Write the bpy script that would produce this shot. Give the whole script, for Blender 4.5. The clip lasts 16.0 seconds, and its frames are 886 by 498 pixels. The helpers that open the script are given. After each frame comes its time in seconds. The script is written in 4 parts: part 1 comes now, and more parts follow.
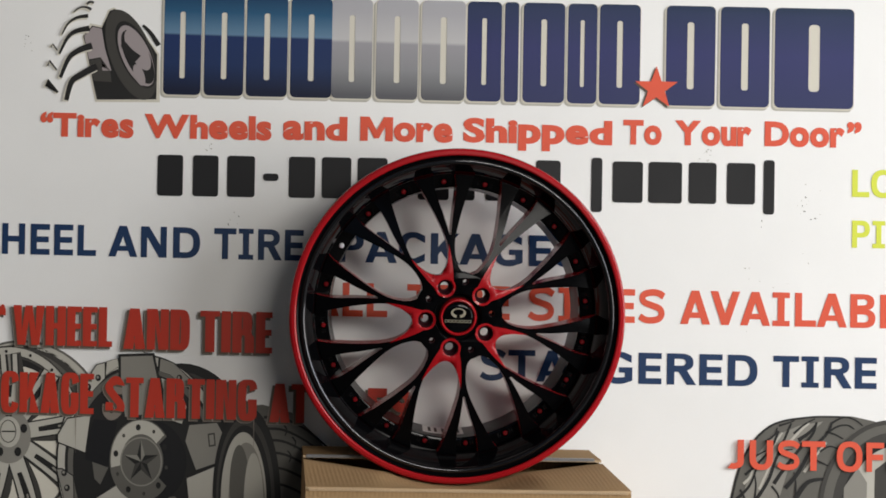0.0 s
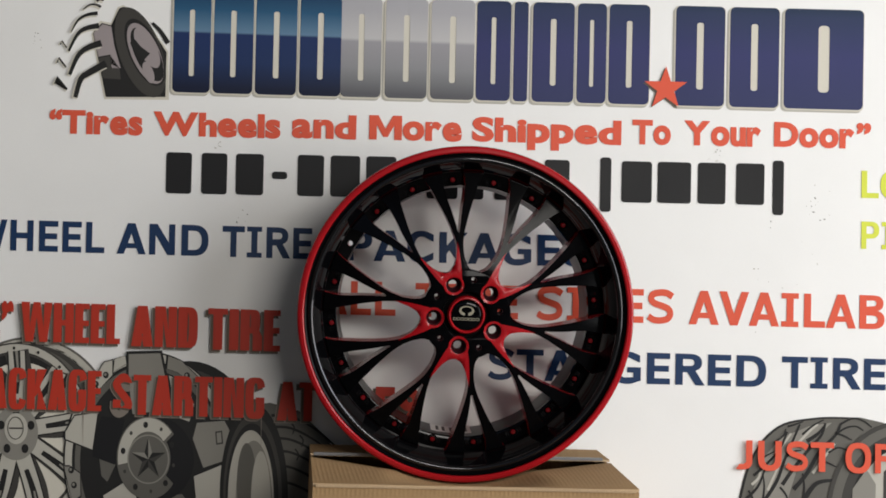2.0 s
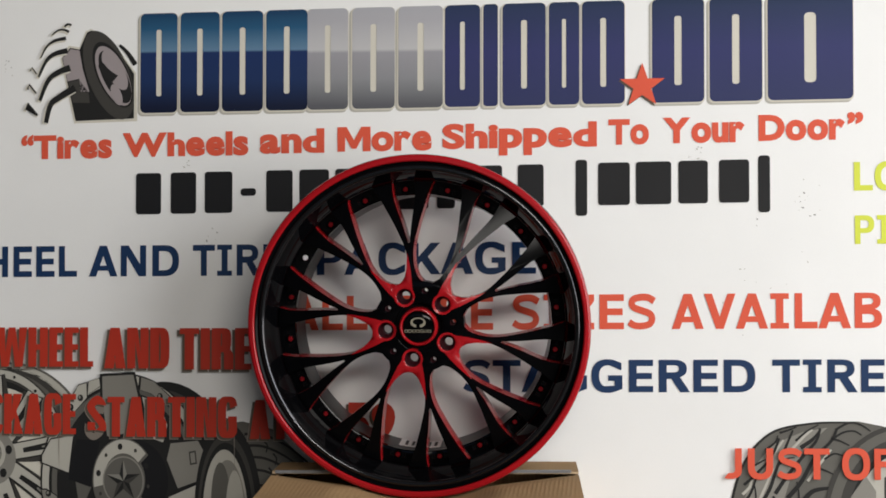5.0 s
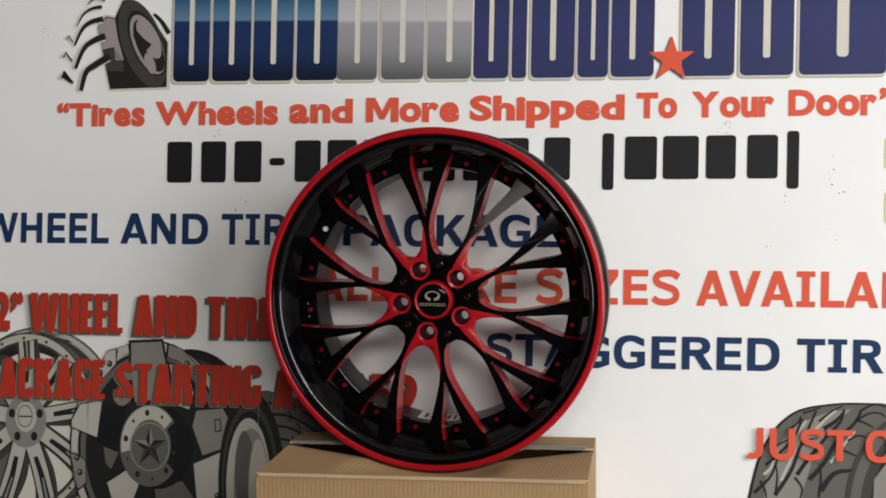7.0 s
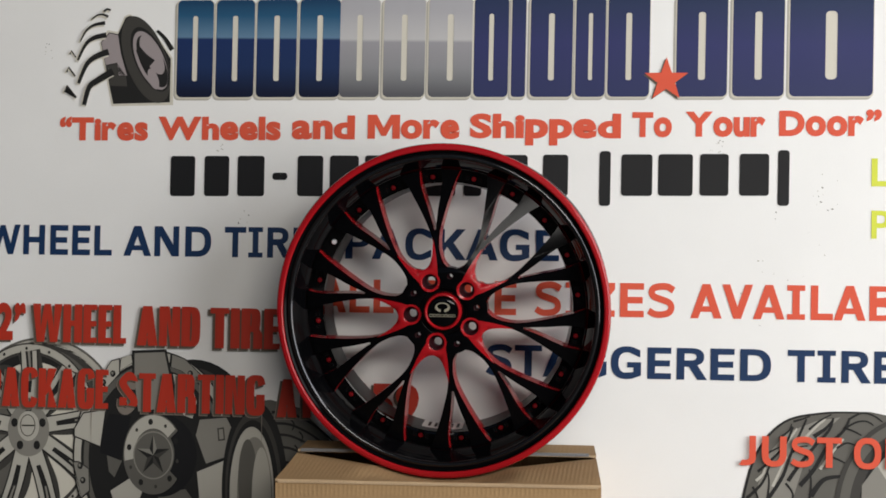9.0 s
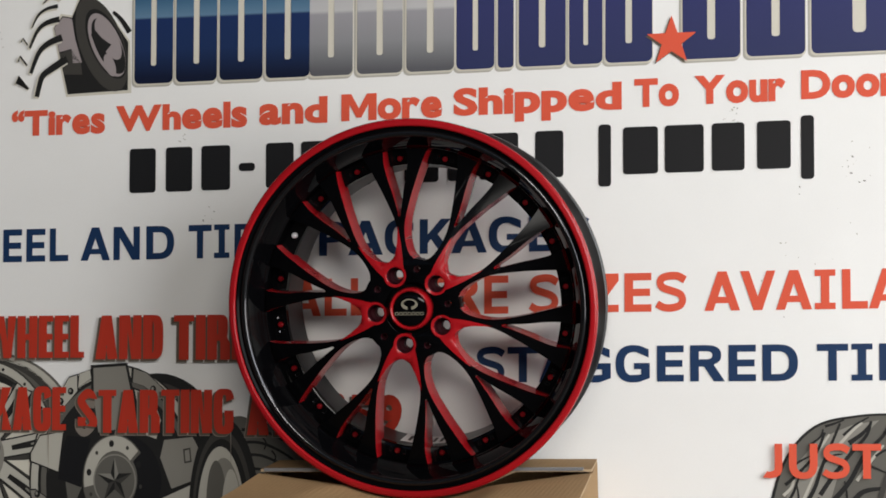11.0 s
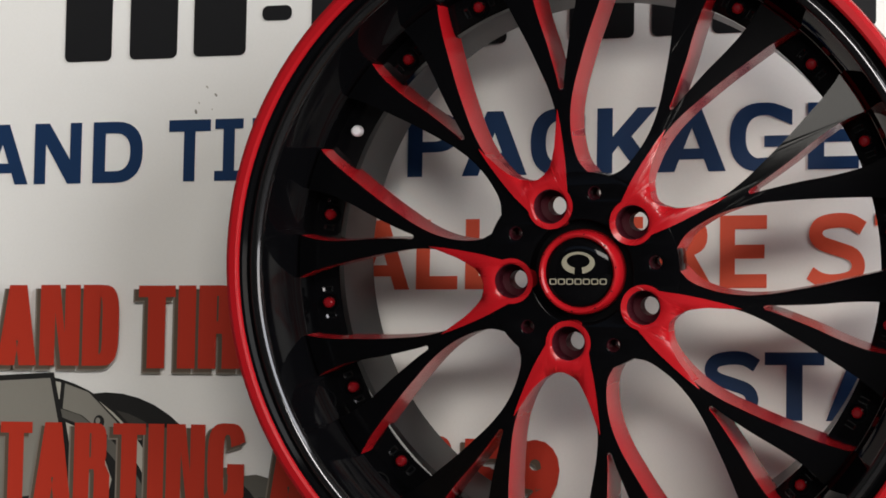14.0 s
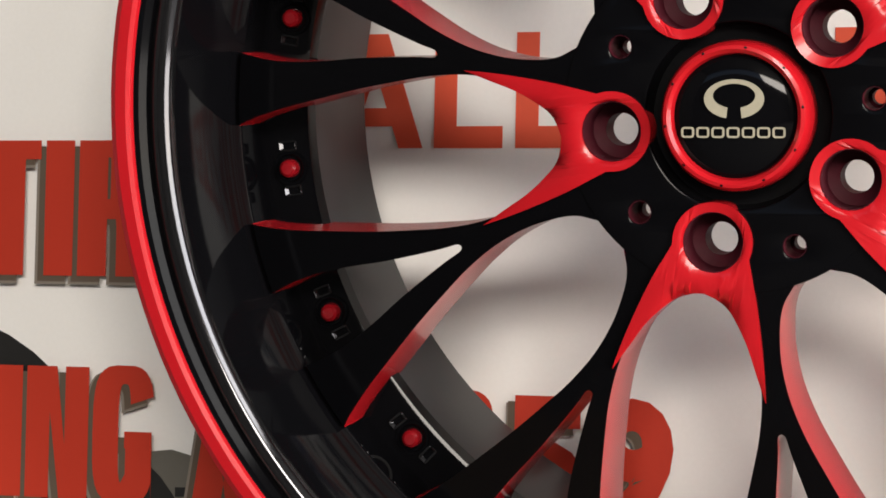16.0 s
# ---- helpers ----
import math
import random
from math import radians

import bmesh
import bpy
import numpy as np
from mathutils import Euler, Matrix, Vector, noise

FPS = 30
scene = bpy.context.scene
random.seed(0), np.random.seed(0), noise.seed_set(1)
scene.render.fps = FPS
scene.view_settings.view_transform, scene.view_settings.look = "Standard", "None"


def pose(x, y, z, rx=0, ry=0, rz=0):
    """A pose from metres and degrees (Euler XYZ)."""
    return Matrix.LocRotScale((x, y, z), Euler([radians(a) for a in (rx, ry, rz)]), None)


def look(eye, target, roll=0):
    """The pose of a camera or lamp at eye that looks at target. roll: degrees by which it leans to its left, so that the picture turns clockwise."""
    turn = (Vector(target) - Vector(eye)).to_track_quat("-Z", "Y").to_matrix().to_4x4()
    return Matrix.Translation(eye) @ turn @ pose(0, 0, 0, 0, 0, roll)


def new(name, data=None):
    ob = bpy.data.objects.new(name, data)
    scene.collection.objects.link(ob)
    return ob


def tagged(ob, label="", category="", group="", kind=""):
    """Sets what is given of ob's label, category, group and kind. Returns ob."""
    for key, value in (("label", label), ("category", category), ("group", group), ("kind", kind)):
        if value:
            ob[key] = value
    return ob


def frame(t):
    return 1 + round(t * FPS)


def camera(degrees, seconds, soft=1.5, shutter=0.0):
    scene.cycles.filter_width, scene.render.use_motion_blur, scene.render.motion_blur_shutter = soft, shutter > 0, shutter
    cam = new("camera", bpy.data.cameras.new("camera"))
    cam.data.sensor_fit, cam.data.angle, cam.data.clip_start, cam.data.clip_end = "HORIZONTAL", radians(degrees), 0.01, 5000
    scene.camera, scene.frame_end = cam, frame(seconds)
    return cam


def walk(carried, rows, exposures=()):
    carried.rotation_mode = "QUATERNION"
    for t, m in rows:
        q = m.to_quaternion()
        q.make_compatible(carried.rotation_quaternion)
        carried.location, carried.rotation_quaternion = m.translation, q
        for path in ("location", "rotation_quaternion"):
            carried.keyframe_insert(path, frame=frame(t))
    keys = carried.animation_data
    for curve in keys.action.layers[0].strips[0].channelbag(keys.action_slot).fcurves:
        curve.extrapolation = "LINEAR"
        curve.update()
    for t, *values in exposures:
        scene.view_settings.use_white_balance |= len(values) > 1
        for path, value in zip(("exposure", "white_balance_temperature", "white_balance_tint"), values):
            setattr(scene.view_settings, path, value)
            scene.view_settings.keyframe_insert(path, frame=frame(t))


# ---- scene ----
cam = camera(19.766, 16.0, soft=1.7)
ROWS = [
    (0, (-0.4738, -4.6595, 0.9993), (-0.2581, -2.6771, 0.8457), 1.856),
    (0.5, (-0.4761, -4.6610, 0.9398), (-0.2609, -2.6768, 0.8113), 1.962),
    (1, (-0.4724, -4.6600, 0.9295), (-0.2588, -2.6754, 0.8053), 2.017),
    (1.5, (-0.4772, -4.6565, 0.9446), (-0.2645, -2.6721, 0.8136), 2.052),
    (2, (-0.4705, -4.6582, 0.9493), (-0.2626, -2.6735, 0.8156), 2.061),
    (2.5, (-0.4672, -4.6559, 0.9384), (-0.2626, -2.6705, 0.8095), 2.054),
    (3, (-0.4465, -4.6576, 0.9256), (-0.2511, -2.6711, 0.8008), 2.201),
    (3.5, (-0.3781, -4.6756, 0.9908), (-0.1947, -2.6891, 0.8478), 2.013),
    (3.7, (-0.3203, -4.6728, 0.9724), (-0.1690, -2.6831, 0.8377), 1.062),
    (5.8, (0.6799, -4.5179, 0.9366), (0.4038, -2.5411, 0.8102), 1.245),
    (6, (0.6650, -4.5133, 0.9601), (0.3904, -2.5373, 0.8193), 1.861),
    (6.5, (0.6630, -4.5186, 0.9335), (0.3804, -2.5436, 0.7940), 0.639),
    (7, (0.7954, -4.5097, 0.9821), (0.4626, -2.5444, 0.8180), -0.288),
    (7.5, (0.7050, -4.5663, 0.9024), (0.4088, -2.5923, 0.7777), 0.710),
    (8, (0.5016, -4.5837, 0.8957), (0.2813, -2.6001, 0.7669), -0.054),
    (8.5, (0.4666, -4.6119, 1.0093), (0.2776, -2.6279, 0.8418), 0.977),
    (9, (0.4439, -4.6882, 0.9701), (0.2676, -2.7012, 0.8260), 0.354),
    (9.2, (0.4151, -4.6467, 0.9527), (0.2457, -2.6591, 0.8088), 0.633),
    (11.3, (1.0348, -4.0077, 0.7419), (0.5515, -2.0680, 0.6775), -2.273),
    (11.5, (1.0721, -3.9683, 0.7022), (0.5555, -2.0367, 0.6568), -2.547),
    (12, (1.1535, -3.9271, 0.6987), (0.5768, -2.0126, 0.6511), -2.919),
    (12.5, (1.1130, -3.9237, 0.7006), (0.5479, -2.0059, 0.6474), -2.012),
    (13, (1.0293, -3.6510, 0.7238), (0.4576, -1.7356, 0.6582), -2.227),
    (13.5, (0.6865, -2.7259, 0.6773), (0.1429, -0.8024, 0.6074), -1.315),
    (14, (0.4829, -2.1511, 0.6259), (-0.0555, -0.2264, 0.5528), -1.214),
    (14.5, (0.3285, -1.6714, 0.6023), (-0.2103, 0.2525, 0.5127), -1.718),
    (15, (0.2063, -1.2999, 0.5798), (-0.3320, 0.6233, 0.4725), -1.515),
    (15.5, (0.2198, -1.2854, 0.5782), (-0.3391, 0.6306, 0.4499), -1.530),
    (16, (0.2118, -1.3083, 0.5730), (-0.3063, 0.6156, 0.3990), -0.938),
]
walk(cam, [(t, look(eye, aim, roll)) for t, eye, aim, roll in ROWS],
     exposures=[(0.0, 0.0, 6500, 10), (12.9, 0.0, 6500, 10), (13.5, 0.0, 6600, 10), (14.0, 0.42, 6650, 10), (14.5, 0.5, 6700, 10), (15.0, 0.76, 6900, 10), (15.5, 1.05, 7000, 10), (16.0, 1.25, 6900, 12)])

# ---- world and light ----
SUN_EL, SUN_ROT = radians(38), radians(120)
world = bpy.data.worlds.new("sky")
scene.world = world
world.use_nodes = True
wn = world.node_tree
sky = wn.nodes.new("ShaderNodeTexSky")
sky.sky_type, sky.sun_disc, sky.sun_elevation, sky.sun_rotation = "NISHITA", False, SUN_EL, SUN_ROT
wn.links.new(sky.outputs["Color"], wn.nodes["Background"].inputs["Color"])
wn.nodes["Background"].inputs["Strength"].default_value = 0.12

sun = new("sun", bpy.data.lights.new("sun", "SUN"))
sun.data.energy, sun.data.angle, sun.data.color = 3.0, radians(0.5), (1.0, 0.96, 0.9)
sun.matrix_world = look((0, 0, 6), (0.9, 0.6, 4.9))


def area_lamp(name, eye, aim, wide, high, watts, color):
    lamp = new(name, bpy.data.lights.new(name, "AREA"))
    lamp.data.shape, lamp.data.size, lamp.data.size_y = "RECTANGLE", wide, high
    lamp.data.energy, lamp.data.color = watts, color
    lamp.matrix_world = look(eye, aim)
    return lamp


# daylight of the open roller door
area_lamp("door_daylight", (2.77, -2.05, 1.33), (0.0, -1.55, 1.25), 2.66, 2.6, 116, (0.97, 0.985, 1.0))
# frontal fill lamp, added high behind the camera to soften the wheel's shadow
area_lamp("front_fill", (1.55, -5.47, 2.35), (0.8, 0.0, 0.8), 2.4, 0.78, 112, (1.0, 0.955, 0.885))


# ---- materials ----
def material(name, color, rough=0.5, metal=0.0, spread=0.08, scale=30.0, bump=0.0, coat=0.0, fine=400.0, spec=0.5, rand=0.0):
    m = bpy.data.materials.new(name)
    m.use_nodes = True
    nt = m.node_tree
    bsdf = nt.nodes["Principled BSDF"]
    bsdf.inputs["Metallic"].default_value = metal
    bsdf.inputs["Coat Weight"].default_value = coat
    bsdf.inputs["Coat Roughness"].default_value = 0.04
    bsdf.inputs["Specular IOR Level"].default_value = spec
    geo = nt.nodes.new("ShaderNodeTexCoord")
    coarse, grain = nt.nodes.new("ShaderNodeTexNoise"), nt.nodes.new("ShaderNodeTexNoise")
    coarse.inputs["Scale"].default_value, coarse.inputs["Detail"].default_value = scale * 0.2, 5
    grain.inputs["Scale"].default_value, grain.inputs["Detail"].default_value = fine, 3
    both = nt.nodes.new("ShaderNodeMix")
    both.inputs["Factor"].default_value = 0.35
    for n in (coarse, grain):
        nt.links.new(geo.outputs["Object"], n.inputs["Vector"])
    nt.links.new(coarse.outputs["Fac"], both.inputs["A"])
    nt.links.new(grain.outputs["Fac"], both.inputs["B"])
    ramp = nt.nodes.new("ShaderNodeValToRGB")
    ramp.color_ramp.elements[0].position, ramp.color_ramp.elements[1].position = 0.3, 0.7
    ramp.color_ramp.elements[0].color = (*[c * (1 - spread) for c in color], 1)
    ramp.color_ramp.elements[1].color = (*[min(1, c * (1 + spread)) for c in color], 1)
    nt.links.new(both.outputs["Result"], ramp.inputs["Fac"])
    nt.links.new(ramp.outputs["Color"], bsdf.inputs["Base Color"])
    rr = nt.nodes.new("ShaderNodeMapRange")
    rr.inputs["To Min"].default_value, rr.inputs["To Max"].default_value = max(0.02, rough * 0.85), min(1, rough * 1.15)
    nt.links.new(coarse.outputs["Fac"], rr.inputs["Value"])
    nt.links.new(rr.outputs["Result"], bsdf.inputs["Roughness"])
    if bump:
        b = nt.nodes.new("ShaderNodeBump")
        b.inputs["Strength"].default_value, b.inputs["Distance"].default_value = bump, 0.001
        nt.links.new(grain.outputs["Fac"], b.inputs["Height"])
        nt.links.new(b.outputs["Normal"], bsdf.inputs["Normal"])
    return m


PRINT = dict(rough=0.42, spread=0.03, spec=0.12, bump=0.03)
white_vinyl = material("white_vinyl", (0.80, 0.79, 0.77), **PRINT)
ink_red = material("ink_red", (0.66, 0.095, 0.050), **PRINT)
ink_deep_red = material("ink_deep_red", (0.43, 0.035, 0.018), **PRINT)
ink_blue = material("ink_blue", (0.011, 0.033, 0.092), **PRINT)
ink_black = material("ink_black", (0.012, 0.012, 0.013), **PRINT)
ink_green = material("ink_green", (0.62, 0.66, 0.07), **PRINT)
ink_shadow = material("ink_shadow", (0.10, 0.075, 0.055), **PRINT)
ink_cream = material("ink_cream", (0.60, 0.565, 0.48), **PRINT)
ink_softgrey = material("ink_softgrey", (0.43, 0.41, 0.355), **PRINT)
ink_grey1 = material("ink_grey1", (0.225, 0.213, 0.185), **PRINT)
ink_grey2 = material("ink_grey2", (0.112, 0.106, 0.092), **PRINT)
ink_grey3 = material("ink_grey3", (0.050, 0.047, 0.042), **PRINT)
ink_grey4 = material("ink_grey4", (0.018, 0.0175, 0.017), **PRINT)
ink_shade_mid = material("ink_shade_mid", (0.20, 0.172, 0.145), **PRINT)
ink_mauve = material("ink_mauve", (0.30, 0.26, 0.26), **PRINT)


def fade(name, stops, low, high):
    """Printed ink that changes its colour from the height low to the height high of the sign."""
    m = material(name, (0.5, 0.5, 0.5), **PRINT)
    nt = m.node_tree
    xyz, rng, ramp = nt.nodes.new("ShaderNodeSeparateXYZ"), nt.nodes.new("ShaderNodeMapRange"), nt.nodes.new("ShaderNodeValToRGB")
    tc = nt.nodes.new("ShaderNodeTexCoord")
    nt.links.new(tc.outputs["Object"], xyz.inputs["Vector"])
    nt.links.new(xyz.outputs["Z"], rng.inputs["Value"])
    rng.inputs["From Min"].default_value, rng.inputs["From Max"].default_value = low, high
    nt.links.new(rng.outputs["Result"], ramp.inputs["Fac"])
    els = ramp.color_ramp.elements
    els[0].position, els[0].color = stops[0][0], (*stops[0][1], 1)
    els[1].position, els[1].color = stops[-1][0], (*stops[-1][1], 1)
    for p, c in stops[1:-1]:
        els.new(p).color = (*c, 1)
    nt.links.new(ramp.outputs["Color"], nt.nodes["Principled BSDF"].inputs["Base Color"])
    return m


logo_blue = fade("logo_blue_fade", [(0.0, (0.006, 0.010, 0.03)), (0.25, (0.012, 0.028, 0.09)), (0.52, (0.012, 0.028, 0.10)), (0.54, (0.11, 0.20, 0.30)), (0.75, (0.02, 0.085, 0.17)), (1.0, (0.006, 0.02, 0.06))], 1.335, 1.53)
logo_grey = fade("logo_grey_fade", [(0.0, (0.10, 0.10, 0.11)), (0.25, (0.24, 0.24, 0.25)), (0.50, (0.30, 0.29, 0.31)), (0.53, (0.48, 0.47, 0.47)), (0.8, (0.38, 0.37, 0.39)), (1.0, (0.36, 0.36, 0.38))], 1.335, 1.53)
logo_navy = fade("logo_navy_fade", [(0.0, (0.028, 0.034, 0.10)), (0.5, (0.032, 0.036, 0.12)), (0.9, (0.022, 0.034, 0.085)), (1.0, (0.014, 0.03, 0.06))], 1.335, 1.53)

gloss_black = material("gloss_black_paint", (0.0018, 0.0018, 0.0022), rough=0.10, spread=0.1, spec=0.05)
gloss_red = material("gloss_red_paint", (0.33, 0.006, 0.010), rough=0.26, spread=0.06, coat=0.16, spec=0.20)
# the wheel's red, darkened for the shade in which the rim bolts sit
shaded_red = material("shaded_red_bolt", (0.17, 0.004, 0.007), rough=0.22, spread=0.06, coat=0.4, spec=0.3)
# red of the hole walls, with the recess's shade put into the colour
hole_shaded = material("shaded_bolt_hole", (0.040, 0.005, 0.009), rough=0.5, spread=0.2, spec=0.06)
lip_black = material("deep_gloss_black_lip", (0.0018, 0.0018, 0.0022), rough=0.06, spread=0.1, spec=0.11)
satin_black = material("satin_black_barrel", (0.003, 0.003, 0.0034), rough=0.45, spread=0.15, spec=0.03)
satin_grey = material("satin_grey_barrel", (0.021, 0.021, 0.0225), rough=0.34, spread=0.12)
polished = material("polished_black_bead", (0.045, 0.045, 0.048), rough=0.09, metal=0.9, spread=0.1)
emblem_gold = material("pale_gold_emblem", (0.48, 0.44, 0.33), rough=0.3, metal=0.6)
cardboard = material("cardboard", (0.37, 0.235, 0.115), rough=0.82, spread=0.14, scale=26, bump=0.25, fine=220, spec=0.2)
card_edge = material("cardboard_cut_edge", (0.50, 0.36, 0.22), rough=0.9, spread=0.2, bump=0.3, spec=0.2)
def ribbed(m, step, depth):
    """Adds the faint ribs of corrugated board, step metres apart, to a material's relief."""
    nt = m.node_tree
    tc, wave, b = nt.nodes.new("ShaderNodeTexCoord"), nt.nodes.new("ShaderNodeTexWave"), nt.nodes.new("ShaderNodeBump")
    wave.bands_direction = "X"
    wave.inputs["Scale"].default_value, wave.inputs["Distortion"].default_value, wave.inputs["Detail"].default_value = 0.314 / step, 1.2, 2
    b.inputs["Strength"].default_value, b.inputs["Distance"].default_value = 1.0, depth
    nt.links.new(tc.outputs["Object"], wave.inputs["Vector"])
    nt.links.new(wave.outputs["Fac"], b.inputs["Height"])
    bsdf = nt.nodes["Principled BSDF"]
    old = bsdf.inputs["Normal"].links[0].from_node
    nt.links.new(b.outputs["Normal"], old.inputs["Normal"])


ribbed(cardboard, 0.0075, 0.00022)
grey_tape = material("grey_strapping_tape", (0.20, 0.20, 0.205), rough=0.3, spread=0.2)
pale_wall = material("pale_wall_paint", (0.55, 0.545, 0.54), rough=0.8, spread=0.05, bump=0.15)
# unseen surfaces: a dim room put into the colour, so glossy black reflects little
dark_room_paint = material("dark_room_paint", (0.085, 0.083, 0.08), rough=0.8, spread=0.05, bump=0.15)
concrete = material("dark_concrete_floor", (0.085, 0.083, 0.08), rough=0.75, spread=0.25, scale=8, bump=0.3, fine=120)
dark_ceiling_paint = material("dark_ceiling_paint", (0.085, 0.083, 0.08), rough=0.9)


# ---- building helpers ----
def mesh_from(name, bm, mats):
    me = bpy.data.meshes.new(name)
    bm.to_mesh(me)
    bm.free()
    for m in mats:
        me.materials.append(m)
    return me


def part(name, bm, mats, parent, label="", at=None):
    me = bm if isinstance(bm, bpy.types.Mesh) else mesh_from(name, bm, mats if isinstance(mats, (list, tuple)) else [mats])
    ob = new(name, me)
    ob.parent = parent
    if at is not None:
        ob.matrix_basis = at
    if label:
        tagged(ob, label=label)
    return ob


def thing(name, m, label, category, kind="", group=""):
    ob = new(name)
    ob.empty_display_size = 0.1
    ob.matrix_basis = m
    return tagged(ob, label=label, category=category, kind=kind, group=group)


def block(x0, x1, y0, y1, z0, z1, bevel=0.0):
    bm = bmesh.new()
    bmesh.ops.create_cube(bm, size=1)
    for v in bm.verts:
        v.co = Vector(((x0 + x1) / 2 + v.co.x * (x1 - x0), (y0 + y1) / 2 + v.co.y * (y1 - y0), (z0 + z1) / 2 + v.co.z * (z1 - z0)))
    if bevel:
        bmesh.ops.bevel(bm, geom=list(bm.edges), offset=bevel, segments=2, affect="EDGES")
    return bm


def filled(loops, depth=0.0, bevel=0.0, swell=0.0):
    """A mesh in the plane XY from closed loops, with holes where they lie inside one another; depth: half its thickness."""
    cu = bpy.data.curves.new("outline", "CURVE")
    cu.dimensions, cu.fill_mode, cu.extrude, cu.bevel_depth, cu.offset, cu.bevel_resolution = "2D", "BOTH", depth, bevel, swell - bevel, 1
    for loop in loops:
        sp = cu.splines.new("POLY")
        sp.points.add(len(loop) - 1)
        for p, q in zip(sp.points, loop):
            p.co = (q[0], q[1], 0, 1)
        sp.use_cyclic_u = True
    ob = bpy.data.objects.new("outline", cu)
    bm = bmesh.new()
    bm.from_mesh(ob.to_mesh())
    ob.to_mesh_clear()
    bpy.data.objects.remove(ob)
    bpy.data.curves.remove(cu)
    bmesh.ops.remove_doubles(bm, verts=bm.verts, dist=1e-6)
    return bm


def smooth_mesh(bm, angle=40):
    for f in bm.faces:
        f.smooth = True
    for e in bm.edges:
        e.smooth = len(e.link_faces) == 2 and e.calc_face_angle(0) < radians(angle)


def lathe(profile, steps=96, closed=False):
    """Turns (radius, height) about the axis Z."""
    bm = bmesh.new()
    rings = [[bm.verts.new((r * math.cos(a), r * math.sin(a), z)) for a in (2 * math.pi * k / steps for k in range(steps))] for r, z in profile]
    pairs = list(zip(rings, rings[1:])) + ([(rings[-1], rings[0])] if closed else [])
    for a, b in pairs:
        for k in range(steps):
            bm.faces.new((a[k], a[(k + 1) % steps], b[(k + 1) % steps], b[k]))
    bmesh.ops.recalc_face_normals(bm, faces=bm.faces)
    smooth_mesh(bm, 28)
    return bm


def ellipse(cx, cy, rx, ry, n=40, turn=0.0, start=0.0, end=360.0):
    c, s = math.cos(radians(turn)), math.sin(radians(turn))
    full = end - start >= 360
    out = []
    for k in range(n if full else n + 1):
        a = radians(start + (end - start) * k / n)
        x, y = rx * math.cos(a), ry * math.sin(a)
        out.append((cx + x * c - y * s, cy + x * s + y * c))
    return out


def rounded(x0, x1, z0, z1, r, n=5):
    out = []
    for cx, cz, a0 in ((x1 - r, z0 + r, -90), (x1 - r, z1 - r, 0), (x0 + r, z1 - r, 90), (x0 + r, z0 + r, 180)):
        out += [(cx + r * math.cos(radians(a0 + 90 * k / n)), cz + r * math.sin(radians(a0 + 90 * k / n))) for k in range(n + 1)]
    return out


# ---- room ----
def box_wall(name, x0, x1, y0, y1, z0, z1, mat, label, category):
    ob = new(name, mesh_from(name, block(x0, x1, y0, y1, z0, z1), [mat]))
    return tagged(ob, label=label, category=category, kind="structure")


# all but the north wall are added out of view, to close the room
box_wall("floor", -3.0, 3.0, -5.6, 0.35, -0.1, 0.0, concrete, "darkened concrete floor, out of view", "floor")
box_wall("ceiling", -3.0, 3.0, -5.6, 0.35, 2.9, 3.0, dark_ceiling_paint, "darkened ceiling, added out of view", "ceiling")
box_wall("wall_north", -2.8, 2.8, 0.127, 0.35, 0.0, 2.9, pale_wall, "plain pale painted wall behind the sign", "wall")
box_wall("wall_west", -3.0, -2.8, -5.6, 0.35, 0.0, 2.9, dark_room_paint, "darkened wall, added out of view", "wall")
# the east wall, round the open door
box_wall("wall_east", 2.8, 3.0, -0.7, 0.35, 0.0, 2.9, dark_room_paint, "darkened wall beside the open door, added out of view", "wall")
box_wall("wall_east_end", 2.8, 3.0, -5.6, -3.4, 0.0, 2.9, dark_room_paint, "darkened wall beside the open door, added out of view", "wall")
box_wall("wall_east_lintel", 2.8, 3.0, -3.4, -0.7, 2.65, 2.9, dark_room_paint, "darkened lintel over the open door, added out of view", "wall")
# south wall, with an opening made up for the fill lamp
box_wall("wall_south", -2.8, 2.8, -5.6, -5.5, 0.0, 1.95, dark_room_paint, "darkened wall under the fill lamp's opening, added out of view", "wall")
box_wall("wall_south_lintel", -2.8, 2.8, -5.6, -5.5, 2.75, 2.9, dark_room_paint, "darkened wall over the fill lamp's opening, added out of view", "wall")

# ---- the sign ----
LEAN = -8.659
SIGN = pose(0.0283, -0.1237, -0.4035, LEAN)
sign = thing("sign_board", SIGN, "large white printed vinyl advertising board leaning on the wall", "sign")
part("panel", block(-1.25, 1.25, 0.0, 0.012, 0.4102, 1.563, 0.0015), white_vinyl, sign, "white vinyl-faced panel with faint scuffs")


def lay(x, z):
    """From the print's own grid to the panel: the vinyl is stretched a little towards one side."""
    return (0.95964 * x - 0.00462 * z - 0.00604 + 0.03067 * x * x + 0.00974 * x * z + 0.00207 * z * z,
            -0.02503 * x + 0.98383 * z + 0.01964 + 0.00094 * x * x + 0.025 * x * z - 0.00283 * z * z)


def flat(name, loops, layer, mat, label=""):
    """A printed area of the sign: loops of (x, z), laid a hair over the layers below."""
    bm = filled(loops)
    for v in bm.verts:
        x, z = lay(v.co.x, v.co.y)
        v.co = Vector((x, -0.0006 * layer, z))
    for f in bm.faces:
        f.normal_update()
        if f.normal.y > 0:
            f.normal_flip()
    return part(name, bm, mat, sign, label)


